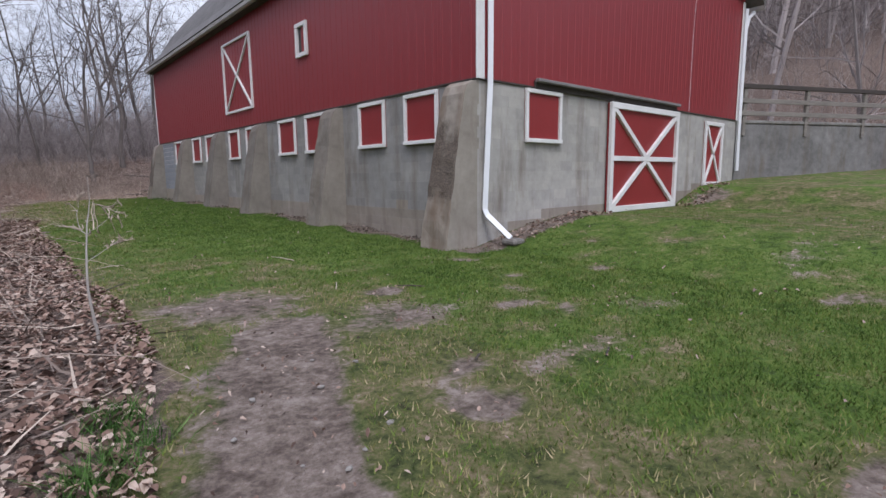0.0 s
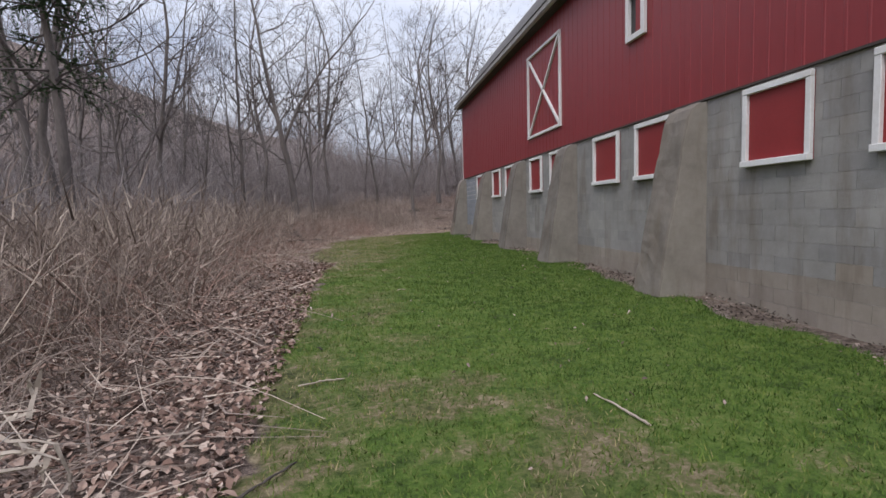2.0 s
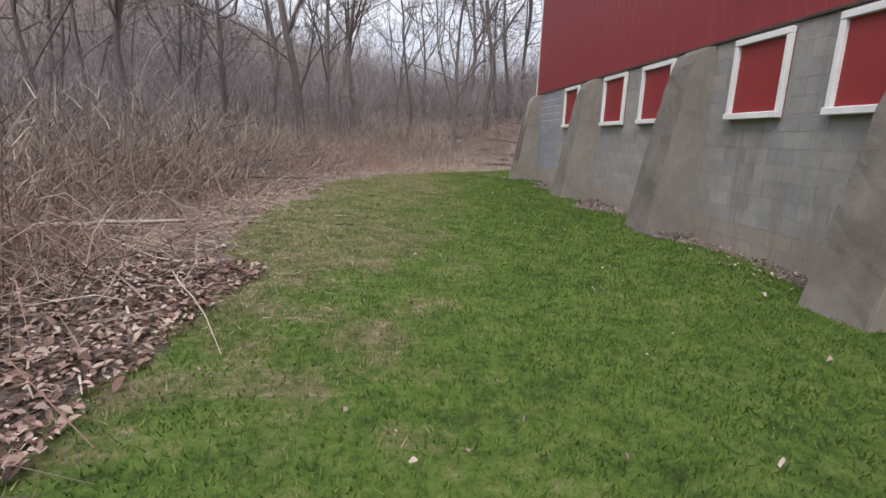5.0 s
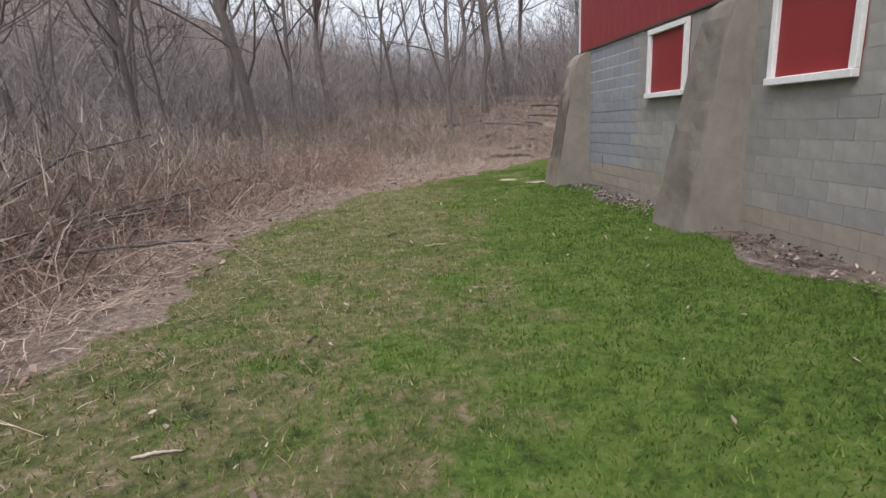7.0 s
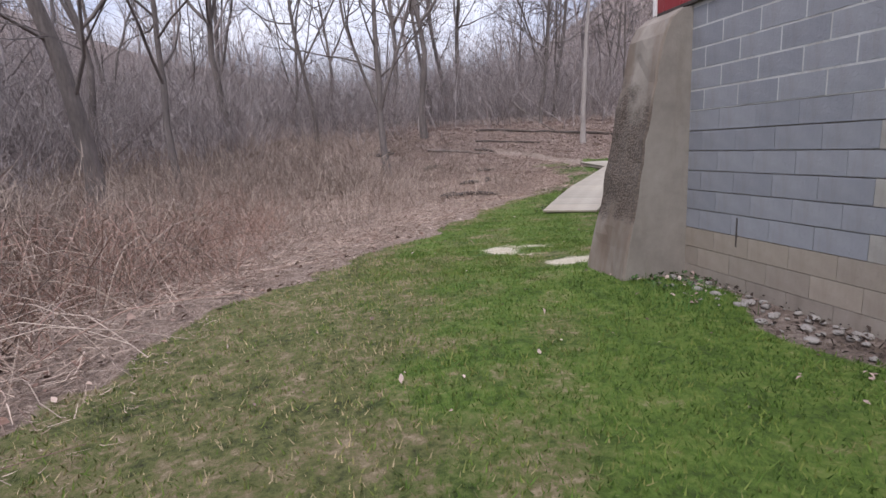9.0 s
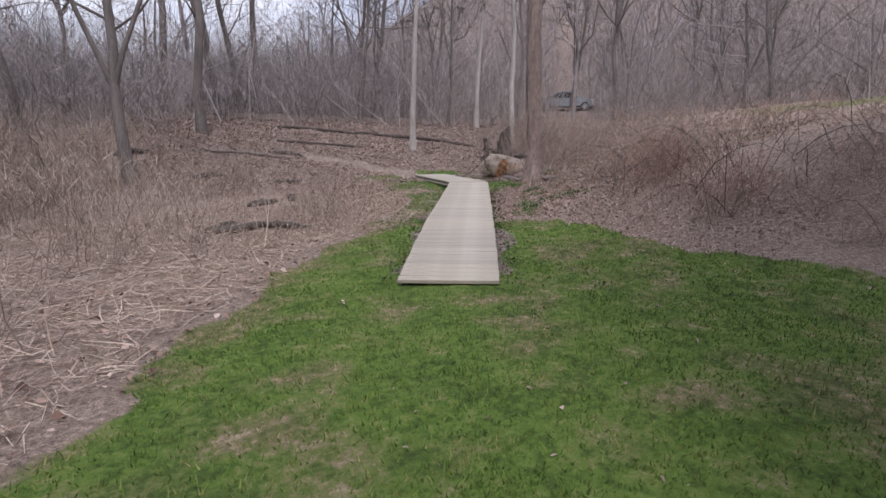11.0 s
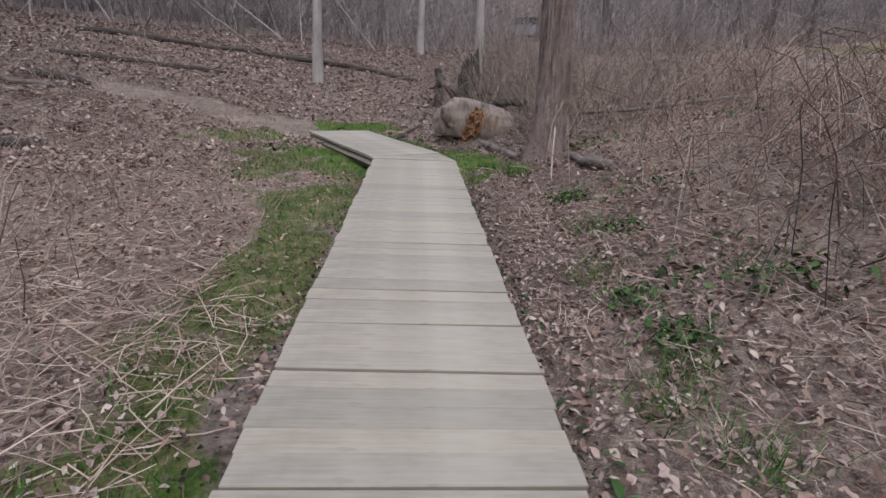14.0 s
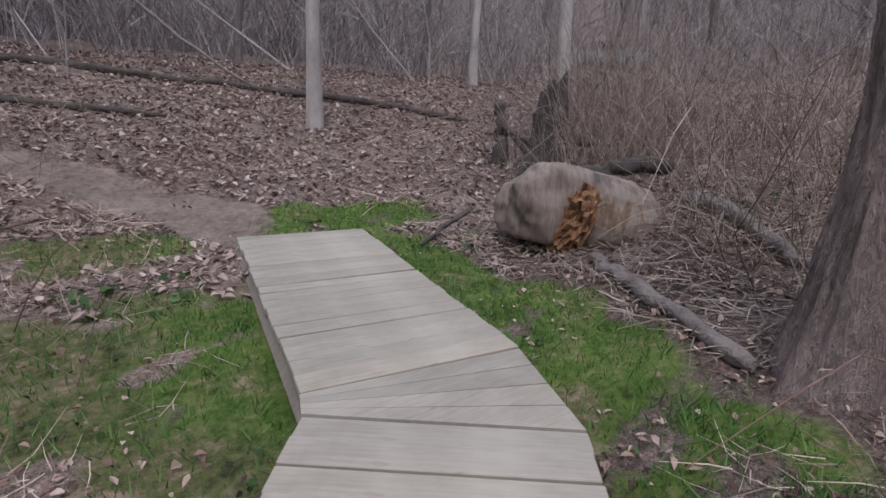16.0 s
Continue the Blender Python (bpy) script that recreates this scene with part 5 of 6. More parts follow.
for cx, cy, n_ in ((6.7, 25.6, 190), (8.0, 26.6, 210), (6.3, 24.2, 150)):
    sx, sy = rng.normal(cx, 0.3, n_), rng.normal(cy, 0.3, n_)
    stems("brush", "reddish-brown bare shrub on the bank", M_REDSTEM if n_ % 20 else M_STEM, (sx, sy, ground_z(sx, sy)), rng, 0.3, 0.85, 7, 0.0038, 0.5, 0.28)
stems("brush", "dry canes close beside the boardwalk", M_STEM, litter_places(rng, 2800, 4.5, 12, 22, 31.5, east_keep), rng, 0.25, 0.9, 5, 0.004, 0.6, 0.35)


def brambles(name, label, mat, places, rng, thick=1.0):
    """Long arching canes that root, rise and droop."""
    x, y, z = places
    m = len(x)
    a, L, hgt = rng.uniform(0, 6.28, m), rng.uniform(0.6, 1.8, m), rng.uniform(0.4, 1.2, m)
    hgt = hgt * np.where(x < -3, uphill(x, y), 1.0)
    t = np.linspace(0, 1, 6)
    px, py = x[:, None] + np.cos(a)[:, None] * L[:, None] * t, y[:, None] + np.sin(a)[:, None] * L[:, None] * t
    P = np.stack([px, py, np.maximum(z[:, None] + hgt[:, None] * (2.9 * t - 2.6 * t * t), ground_z(px, py))], 2)
    P += rng.normal(0, 0.02, P.shape)
    P = P[~on_walk(P[:, :, 0], P[:, :, 1], 0.62).any(1)]
    m = len(P)
    v, f = tubes(P, (thick * rng.uniform(0.003, 0.007, m))[:, None] * np.linspace(1, 0.4, 6)[None], 3)
    tagged(link(name, fast_mesh(name, v, f, mat)), label, "brush", "", "stuff")


brambles("brambles", "arching bramble canes on the bank", M_REDSTEM, litter_places(rng, 800, 4.5, 16, 22, 35, east_keep), rng)
brambles("brambles", "pale arching canes on the bank", M_STEM, litter_places(rng, 1300, 4.5, 16, 22, 35, east_keep), rng)
brambles("brambles", "thick dark arching canes on the bank", M_LIMB, litter_places(rng, 60, 5.6, 9, 23.5, 27.2, bank_ground), rng, 1.2)
brambles("brambles", "arching canes along the lawn's edge", M_STEM, litter_places(rng, 3200, -10, -5, -2.5, 24, west), rng)
brambles("brambles", "reddish arching canes along the lawn's edge", M_REDSTEM, litter_places(rng, 1400, -9, -5, 3, 24, west), rng)
lying("dead_grass", "dead grass beside the boardwalk end", M_STRAW, litter_places(rng, 26000, 0.5, 7.5, 27.5, 37, lambda x, y: ~on_walk(x, y, 0.75) & (cover(x, y)[0] < 0.6) & (cover(x, y)[3] < 0.3)), rng, 0.06, 0.3, 0.0013, 0.04)


lying("dead_grass", "dead stalks strewn over the leafy slope", M_STRAW, litter_places(rng, 15000, -2, 16, 35, 42, lambda x, y: (cover(x, y)[3] < 0.3) & (mottle(x, y, 1.6, 19) > -0.2)), rng, 0.12, 0.5, 0.0026, 0.06)


def leaves(name, label, mat, places, rng, s0, s1, tilt=0.35):
    x, y, z = places
    m = len(x)
    a, s = rng.uniform(0, 6.28, m), rng.uniform(s0, s1, m)
    u = np.stack([np.cos(a), np.sin(a), rng.normal(0, tilt, m)], 1) * s[:, None]
    w = np.stack([-np.sin(a), np.cos(a), rng.normal(0, tilt, m)], 1) * (s * rng.uniform(0.45, 0.75, m))[:, None]
    c = np.stack([x, y, z + 0.012 + rng.uniform(0, 0.03, m)], 1)
    up = np.array([0, 0, 1.0]) * (s * rng.uniform(0.05, 0.4, m))[:, None]
    pts = [c - u * 0.5, c - u * 0.15 - w * 0.5 + up, c + u * 0.2 - w * 0.34 + up, c + u * 0.5 + up * 0.4, c + u * 0.2 + w * 0.34 + up * 0.8, c - u * 0.15 + w * 0.5 + up * 0.7]
    v = np.stack(pts, 1).reshape(-1, 3)
    b = np.arange(m)[:, None] * 6
    f = np.concatenate([b + np.array([[0, 1, 2, 3]]), b + np.array([[0, 3, 4, 5]])])
    tagged(link(name, fast_mesh(name, v, f, mat)), label, "leaves", "", "stuff")


near_leaf = lambda x, y: (x < lawn_edge(y) + 0.12) & (x > lawn_edge(y) - rng.uniform(0.3, 4.2, len(x)))
leaves("leaf_litter", "deep litter of fallen brown oak leaves", M_LEAF, litter_places(rng, 62000, -9.5, -4.8, -7, 9.6, near_leaf), rng, 0.022, 0.074)
leaves("leaf_litter", "fallen leaves along the lawn's edge", M_LEAF, litter_places(rng, 7000, -8, 3, 9, 28, near_leaf), rng, 0.03, 0.08)
leaves("leaf_litter", "fallen leaves on the wooded slope", M_LEAF_DULL, litter_places(rng, 36000, 0, 19, 33, 44, lambda x, y: (cover(x, y)[0] < 0.5) & (cover(x, y)[3] < 0.4)), rng, 0.04, 0.095)
leaves("leaf_litter", "fallen leaves beside the boardwalk", M_LEAF, litter_places(rng, 22000, 3, 13, 25.5, 34, lambda x, y: ~on_walk(x, y, 0.6) & (cover(x, y)[0] < 0.35)), rng, 0.02, 0.06)
leaves("leaf_litter", "fallen leaves lying on the grass by the bend", M_LEAF, litter_places(rng, 5200, 3.2, 9.5, 26.8, 35.5, lambda x, y: ~on_walk(x, y, 0.6) & (mottle(x, y, 0.8, 21) > -0.2)), rng, 0.015, 0.055)
leaves("leaf_litter", "dead leaves gathered along the barn wall", M_LEAF_DULL, litter_places(rng, 1700, -0.6, 0.0, 0.7, 19.3, lambda x, y: rng.rand(len(x)) < 0.5 + 0.5 * np.sin(y * 2)), rng, 0.012, 0.05)
leaves("leaf_litter", "dark soil crumbs along the barn wall", M_LEAF_DARK, litter_places(rng, 5000, -0.6, 0.0, 0.7, 19.3, lambda x, y: (cover(x, y)[2] > 0.45) & (mottle(x, y, 0.7, 41) > -0.3)), rng, 0.008, 0.04, 0.5)
leaves("leaf_litter", "dead leaves under the gable doors", M_LEAF, litter_places(rng, 700, 0.4, 9, -0.7, -0.03, lambda x, y: (x < 3.3) | (x > 6.8)), rng, 0.04, 0.09)


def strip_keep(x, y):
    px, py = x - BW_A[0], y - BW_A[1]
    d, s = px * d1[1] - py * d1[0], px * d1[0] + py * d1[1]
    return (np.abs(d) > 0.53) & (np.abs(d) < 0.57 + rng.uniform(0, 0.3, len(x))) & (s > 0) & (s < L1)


leaves("weeds", "low green weeds along the boardwalk's edge", M_WEED, litter_places(rng, 9000, 1, 8.5, 23.8, 32, lambda x, y: strip_keep(x, y) & (np.sin(5 * x) + np.sin(3.3 * y) > -0.4)), rng, 0.025, 0.06, 0.6)
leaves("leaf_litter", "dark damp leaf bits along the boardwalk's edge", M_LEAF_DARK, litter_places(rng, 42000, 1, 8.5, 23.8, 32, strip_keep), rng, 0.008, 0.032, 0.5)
leaves("weeds", "small clover leaves in the grass", M_WEED, litter_places(rng, 7000, -1.5, 5.6, 22.5, 28.3, lambda x, y: (cover(x, y)[0] > 0.5) & ~on_walk(x, y, 0.58) & (mottle(x, y, 0.5, 8) > 0.1) & (x > 1.2)), rng, 0.012, 0.034, 0.5)
leaves("leaf_litter", "dull leaf bits along the grass edge", M_LEAF_DULL, litter_places(rng, 9000, 2.5, 6.5, 23, 29, lambda x, y: ~on_walk(x, y, 0.6) & (np.abs(cover(x, y)[0] - 0.4) < 0.45)), rng, 0.012, 0.045, 0.5)
lying("dead_grass", "thin straw strewn over the worn grass", M_STRAW, litter_places(rng, 9000, -6.2, -4.2, 8, 20, lambda x, y: (x > lawn_edge(y) - 0.1) & (x < lawn_edge(y) + 1.3 * rng.rand(len(x)) ** 2.0)), rng, 0.03, 0.13, 0.0012, 0.015)
for wx, wy, n_, r_ in ((5.35, 27.3, 150, 0.1), (5.62, 27.7, 120, 0.1), (6.1, 27.2, 70, 0.12), (6.6, 28.35, 90, 0.1), (7.3, 29.35, 90, 0.1)):
    sx, sy = rng.normal(wx, r_, n_), rng.normal(wy, r_, n_)
    leaves("weeds", "clump of broad green weed leaves", M_WEED, (sx, sy, ground_z(sx, sy) + rng.uniform(0, 0.05, n_)), rng, 0.025, 0.055, 0.6)
leaves("weeds", "green weeds at the buttress foot", M_WEED, litter_places(rng, 260, -0.6, 0.0, 18.9, 19.4, lambda x, y: rng.rand(len(x)) < 0.8), rng, 0.015, 0.04, 0.6)
leaves("weeds", "green weeds in the brush by the boardwalk", M_WEED, litter_places(rng, 5000, 5, 12, 26, 34, lambda x, y: ~on_walk(x, y, 0.6) & (np.sin(2.1 * x + 1) * np.sin(1.9 * y) > 0.55)), rng, 0.04, 0.09, 0.6)
leaves("leaf_litter", "dark soil crumbs and leaf bits on the worn ground", M_LEAF, litter_places(rng, 5200, -6, 3, -6.3, 0, lambda x, y: (cover(x, y)[2] > 0.22 + 0.3 * rng.rand(len(x))) & (x < 2.6) & ~in_barn(x, y)), rng, 0.008, 0.035, 0.5)
lawn_bits = lambda x, y: (cover(x, y)[0] > 0.5) & ~in_barn(x, y) & ~on_walk(x, y, 0.6)
leaves("leaf_litter", "scattered leaf crumbs on the lawn", M_LEAF_DULL, litter_places(rng, 1500, -6, 5, -6, 28, lawn_bits), rng, 0.012, 0.045, 0.5)


def blades(name, label, mat, places, rng, h0, h1, w, lean=0.5):
    x, y, z = places
    m = len(x)
    a, h = rng.uniform(0, 6.28, m), rng.uniform(h0, h1, m)
    side = np.stack([np.cos(a), np.sin(a), np.zeros(m)], 1) * w
    tip = np.stack([rng.normal(0, lean, m) * h, rng.normal(0, lean, m) * h, h], 1)
    c = np.stack([x, y, z - 0.004], 1)
    v = np.stack([c - side, c + side, c + tip], 1).reshape(-1, 3)
    me = fast_mesh(name, v, np.arange(3 * m).reshape(-1, 3), mat)
    me.attributes.new("dry", "FLOAT", "POINT").data.foreach_set("value", np.repeat(np.clip(cover(x, y)[1], 0, 1), 3).astype(np.float32))
    tagged(link(name, me), label, "grass", "", "stuff")


def lawn_keep(x, y):
    lw, wn_, dt, tr_, sw = cover(x, y)
    return (lw > 0.5) & (rng.rand(len(x)) > 0.5 * np.clip(wn_, 0, 1.2) + 1.15 * dt + 1.2 * sw + tr_) & ~in_barn(x, y) & ~on_walk(x, y, 0.56)


blades("lawn_grass", "short mown green grass", M_BLADE, litter_places(rng, 330000, -6, 0, -6, 22, lawn_keep), rng, 0.014, 0.046, 0.0048)
blades("lawn_grass", "short mown green grass before the gable", M_BLADE, litter_places(rng, 45000, -4, 8, -6, 0, lawn_keep), rng, 0.012, 0.036, 0.004)
blades("lawn_grass", "short grass round the boardwalk's foot", M_BLADE, litter_places(rng, 100000, -3, 5.2, 20, 28.3, lawn_keep), rng, 0.014, 0.046, 0.0048)
blades("lawn_grass", "green grass patches by the boardwalk's bend", M_TUFT, litter_places(rng, 80000, 2.5, 10, 27.5, 36, lawn_keep), rng, 0.02, 0.09, 0.004)
blades("lawn_grass", "short sparse grass on the worn ground", M_BLADE, litter_places(rng, 70000, -6, 1, -6.3, -0.5, lawn_keep), rng, 0.012, 0.04, 0.004)
for tx, ty, n_, r_ in ((-5.62, -3.5, 380, 0.09), (-5.5, -3.05, 240, 0.07), (-5.45, -3.3, 160, 0.07), (-6.2, 12.4, 120, 0.1), (7.9, 30.6, 260, 0.1), (8.05, 31.1, 260, 0.12), (7.4, 29.4, 220, 0.12), (5.9, 28.1, 160, 0.12), (6.6, 28.6, 160, 0.12), (-0.62, 18.95, 70, 0.14), (-0.4, 18.6, 60, 0.14), (-0.75, 18.6, 60, 0.18), (4.85, 27.1, 140, 0.09), (5.15, 27.2, 130, 0.08), (4.72, 26.75, 130, 0.08)):
    cx, cy = rng.normal(tx, r_, n_), rng.normal(ty, r_, n_)
    blades("grass_tuft", "lush green tuft of longer grass", M_TUFT, (cx, cy, ground_z(cx, cy) + bumpy(cx, cy) * (1 - 0.75 * np.clip(cover(cx, cy)[0], 0, 1))), rng, 0.05, 0.15, 0.0033, 0.7)


# ---- logs, stump, sticks and stones ----
def log(name, pts, r, mat, label, category="log", seed=0, sides=10):
    rg = np.random.RandomState(seed)
    pts = np.array(pts, float)
    t = np.linspace(0, len(pts) - 1, 14)
    P = np.stack([np.interp(t, np.arange(len(pts)), pts[:, k]) for k in range(3)], 1)
    P[1:-1] += rg.normal(0, r * 0.2, P[1:-1].shape)
    R = r * np.linspace(1, 0.68, 14) * rg.uniform(0.78, 1.14, 14)
    R[0] *= 0.82
    R[-1] *= 0.7
    v, f = tubes(P[None], R[None], sides)
    v += rg.normal(0, r * 0.09, v.shape)
    me = bpy.data.meshes.new(name)
    me.from_pydata(v.tolist(), [], f.tolist() + [list(range(sides))[::-1], list(range(13 * sides, 14 * sides))])
    me.materials.append(mat)
    for p_ in me.polygons:
        p_.use_smooth = len(p_.vertices) == 4
    return tagged(new(name, me), label, category)


def on(x, y, h=0.0):
    return (x, y, gz(x, y) + h)


log("fallen_log", [on(9.42, 32.75, 0.06), on(8.97, 31.92, 0.07), on(8.52, 31.1, 0.05)], 0.064, M_LOG, "rotting fallen log lying by the boardwalk", seed=1)
log("fallen_log", [on(10.8, 32.75, 0.07), on(10.2, 31.95, 0.09), on(9.55, 31.2, 0.05)], 0.066, M_LOG, "grey fallen log behind the furrowed tree", seed=2)
log("fallen_log", [on(8.2, 29.42, 0.05), on(8.34, 29.95, 0.07), on(8.62, 30.38, 0.05)], 0.065, M_LOG, "short rotten log beside the tree's foot", seed=3)
log("fallen_log", [on(1.6, 38.0, 0.1), on(2.8, 37.4, 0.08), on(4.0, 37.1, 0.03)], 0.055, M_LOG, "grey fallen trunk lying along the slope", seed=4)
log("fallen_log", [on(5.0, 41.6, 0.02), on(6.8, 40.7, 0.08), on(8.6, 40.3, 0.03), on(10.6, 39.5, 0.1), on(12.5, 38.4, 0.05)], 0.075, M_STUMP, "long fallen trunk on the leafy slope", seed=5)
log("fallen_log", [on(4.2, 39.2, 0.02), on(5.6, 38.8, 0.06), on(7.2, 38.4, 0.02)], 0.06, M_STUMP, "dark mossy log on the slope", seed=6)
log("leaning_trunk", [on(7.2, 41.75, 1.2), on(8.0, 41.05, 0.6), on(8.9, 40.3, 0.05)], 0.036, M_LOG, "grey broken trunk leaning to the ground", seed=7)
log("fallen_branch", [on(-8.2, 10.2, 0.2), on(-7.2, 10.5, 0.3), on(-6.3, 10.95, 0.22)], 0.035, M_TWIG_LYING, "pale broken branch in the brush", "branch", 10, 7)
log("fallen_branch", [on(12.1, 29.2, 0.05), on(11.3, 29.7, 0.12), on(10.5, 30.25, 0.14), on(10.36, 31.4, 0.18)], 0.035, M_LOG, "grey fallen branch on the bank", "branch", 11, 7)
log("fallen_branch", [on(9.3, 34.2, 0.25), on(8.9, 34.1, 0.12), on(8.5, 33.9, 0.03)], 0.03, M_STUMP, "dark branch resting on the grass", "branch", 12, 7)
rgp = random.Random(61)
for k in range(13):
    x0, y0, x1, y1 = -7.8 + rgp.uniform(-0.5, 0.4), 15.5 + rgp.uniform(-0.7, 0.9), -6.6 + rgp.uniform(-0.4, 0.3), 18.6 + rgp.uniform(-1.1, 1.4)
    log("fallen_branch", [on(x0, y0, rgp.uniform(0.03, 0.25)), on((x0 + x1) / 2, (y0 + y1) / 2, rgp.uniform(0.2, 0.5)), on(x1, y1, rgp.uniform(0.02, 0.75))], rgp.uniform(0.011, 0.024), M_LIMB if k % 3 else M_LOG, "thin dead branch in a heap at the brush's edge", "branch", 80 + k, 5)
log("fallen_branch", [on(-7.9, 15.5, 0.42), on(-7.2, 17.8, 0.5), on(-6.5, 20.2, 0.6)], 0.034, M_LIMB, "long dark fallen limb at the brush's edge", "branch", 101, 7)
log("fallen_branch", [on(-7.6, 15.3, 0.3), on(-6.6, 15.6, 0.34), on(-5.75, 15.8, 0.2)], 0.022, M_LIMB, "dark fallen branch lying towards the lawn", "branch", 102, 6)
log("fallen_branch", [on(-8.1, 15.2, 0.1), on(-8.2, 16.6, 0.8), on(-8.2, 18.0, 1.25), on(-7.8, 19.8, 1.45)], 0.026, M_LIMB, "dark arching dead limb in the brush", "branch", 103, 6)
log("stick", [on(8.44, 30.45, 0.42), on(8.1, 30.2, 0.2), on(7.8, 29.95, 0.02)], 0.012, M_TWIG_LYING, "bleached white stick leaning in the brush", "stick", 13, 6)

log("fallen_log", [on(0.1, 29.2, 0.03), on(0.95, 29.25, 0.1), on(1.6, 28.8, 0.02)], 0.075, M_STUMP, "dark rotten log sunk in dead grass", seed=14)
for k, (x, y, L, a, r) in enumerate(((0.3, 29.6, 0.7, 30, 0.07), (1.5, 31.4, 0.7, 10, 0.09), (2.3, 31.9, 0.5, 60, 0.08), (3.2, 34.6, 0.8, -20, 0.09), (1.2, 35.4, 0.9, 15, 0.1), (4.1, 37.6, 0.9, -10, 0.08), (-0.4, 37.8, 1.0, 25, 0.11))):
    c, s_ = math.cos(radians(a)) * L / 2, math.sin(radians(a)) * L / 2
    log("fallen_log", [on(x - c, y - s_, 0.0), on(x, y, r * 0.7), on(x + c, y + s_, 0.01)], r, M_STUMP, "short dark rotten log sunk in dead grass", seed=70 + k)

# split rotten trunk beside the bend
def split_trunk():
    """A hollow length of trunk, blunt at both ends, split open over its rotted heart."""
    t = thing("rotten_trunk", pose(*on(9.83, 33.2, 0.16), 0, 5, -34), "broken rotten trunk with an orange heart, lying on the grass", "log")
    bm = bmesh.new()
    bmesh.ops.create_icosphere(bm, subdivisions=5, radius=1)
    for v in bm.verts:
        q = v.co.copy()
        bx_ = math.copysign(abs(q.x) ** 0.62, q.x)
        k = 1 + 0.13 * noise.fractal(q * 1.3, 1.0, 2.0, 4) + 0.035 * noise.noise(Vector((q.x * 4, q.y * 16, q.z * 16)))
        trough = math.exp(-((bx_ + 0.22) / 0.2) ** 2) * max(0.0, -q.y) * 0.2
        v.co = Vector((bx_ * 0.78, q.y * 0.42 + trough, q.z * (0.43 - 0.07 * bx_))) * k
        if q.z < -0.35:
            v.co.z = -0.2
    for f in bm.faces:
        f.smooth = True
    part("trunk_shell", bm, M_SPLIT, t)
    bm = bmesh.new()
    bmesh.ops.create_icosphere(bm, subdivisions=4, radius=1)
    for v in bm.verts:
        q = v.co.copy()
        k = 1 + 0.25 * noise.fractal(Vector((q.x * 7, q.y * 5, q.z * 1.1)), 1.0, 2.0, 4)
        v.co = Vector((q.x * 0.17 - 0.16 + 0.09 * q.z, q.y * 0.15 - 0.24, q.z * 0.31 - 0.0)) * k
    part("heartwood", bm, M_HEART, t, "orange rotted heartwood")
    for k in range(9):
        a = -0.6 + 0.16 * k
        b2 = box_bm((-0.16, -0.014, -0.016), (0.2, 0.014, 0.016), 0.008, pose(-0.1 + 0.09 * k, -0.27 + 0.05 * (k % 3), 0.1 + 0.03 * (k % 4), 0, -34 + 9 * k, 20 * a))
        part("splinter", b2, M_SPLIT, t)


split_trunk()
log("fallen_log", [on(10.15, 33.75, 0.4), on(10.55, 33.45, 0.42), on(11.0, 33.1, 0.34)], 0.11, M_STUMP, "dark hollow log behind the rotten trunk", seed=60)


def stump():
    rg = np.random.RandomState(9)
    t = thing("broken_stump", pose(*on(11.75, 35.5, -0.1), 0, 0, 20), "dark broken tree stump with torn roots", "stump")
    ang = np.linspace(0, 2 * np.pi, 19)[:-1]
    bm = bmesh.new()
    rings = []
    for j, (z, r) in enumerate(((-0.2, 0.6), (0.1, 0.42), (0.35, 0.31), (0.6, 0.27), (0.85, 0.27), (1.05, 0.22))):
        rings.append([bm.verts.new((math.cos(a) * r * (1 + 0.18 * math.sin(3 * a + 1) + rg.normal(0, 0.05)), math.sin(a) * r * (1 + 0.15 * math.cos(2 * a)), z + (rg.uniform(-0.35, 0.45) * (j == 5)))) for a in ang])
    for a, b in zip(rings, rings[1:]):
        for i in range(18):
            bm.faces.new((a[i], a[(i + 1) % 18], b[(i + 1) % 18], b[i]))
    bm.faces.new(rings[-1])
    part("stump_body", bm, M_STUMP, t)
    s = np.zeros((9, 3))
    a = rg.uniform(0, 6.28, 9)
    s[:, 2] = rg.uniform(0.05, 0.5, 9)
    P = wander(rg, s, np.stack([np.cos(a), np.sin(a), rg.normal(0.1, 0.2, 9)], 1), rg.uniform(0.8, 1.7, 9), 6, 0.2, -0.06)
    for k in range(9):
        link("root", fast_mesh("root", *tubes(P[k:k + 1], 0.09 * np.linspace(1, 0.2, 6)[None], 6), M_STUMP), t)


stump()
log("broken_snag", [on(11.5, 36.2, -0.1), on(11.46, 36.22, 0.5), on(11.4, 36.25, 0.95)], 0.12, M_STUMP, "dark leaning snag beside the broken stump", "stump", 50)

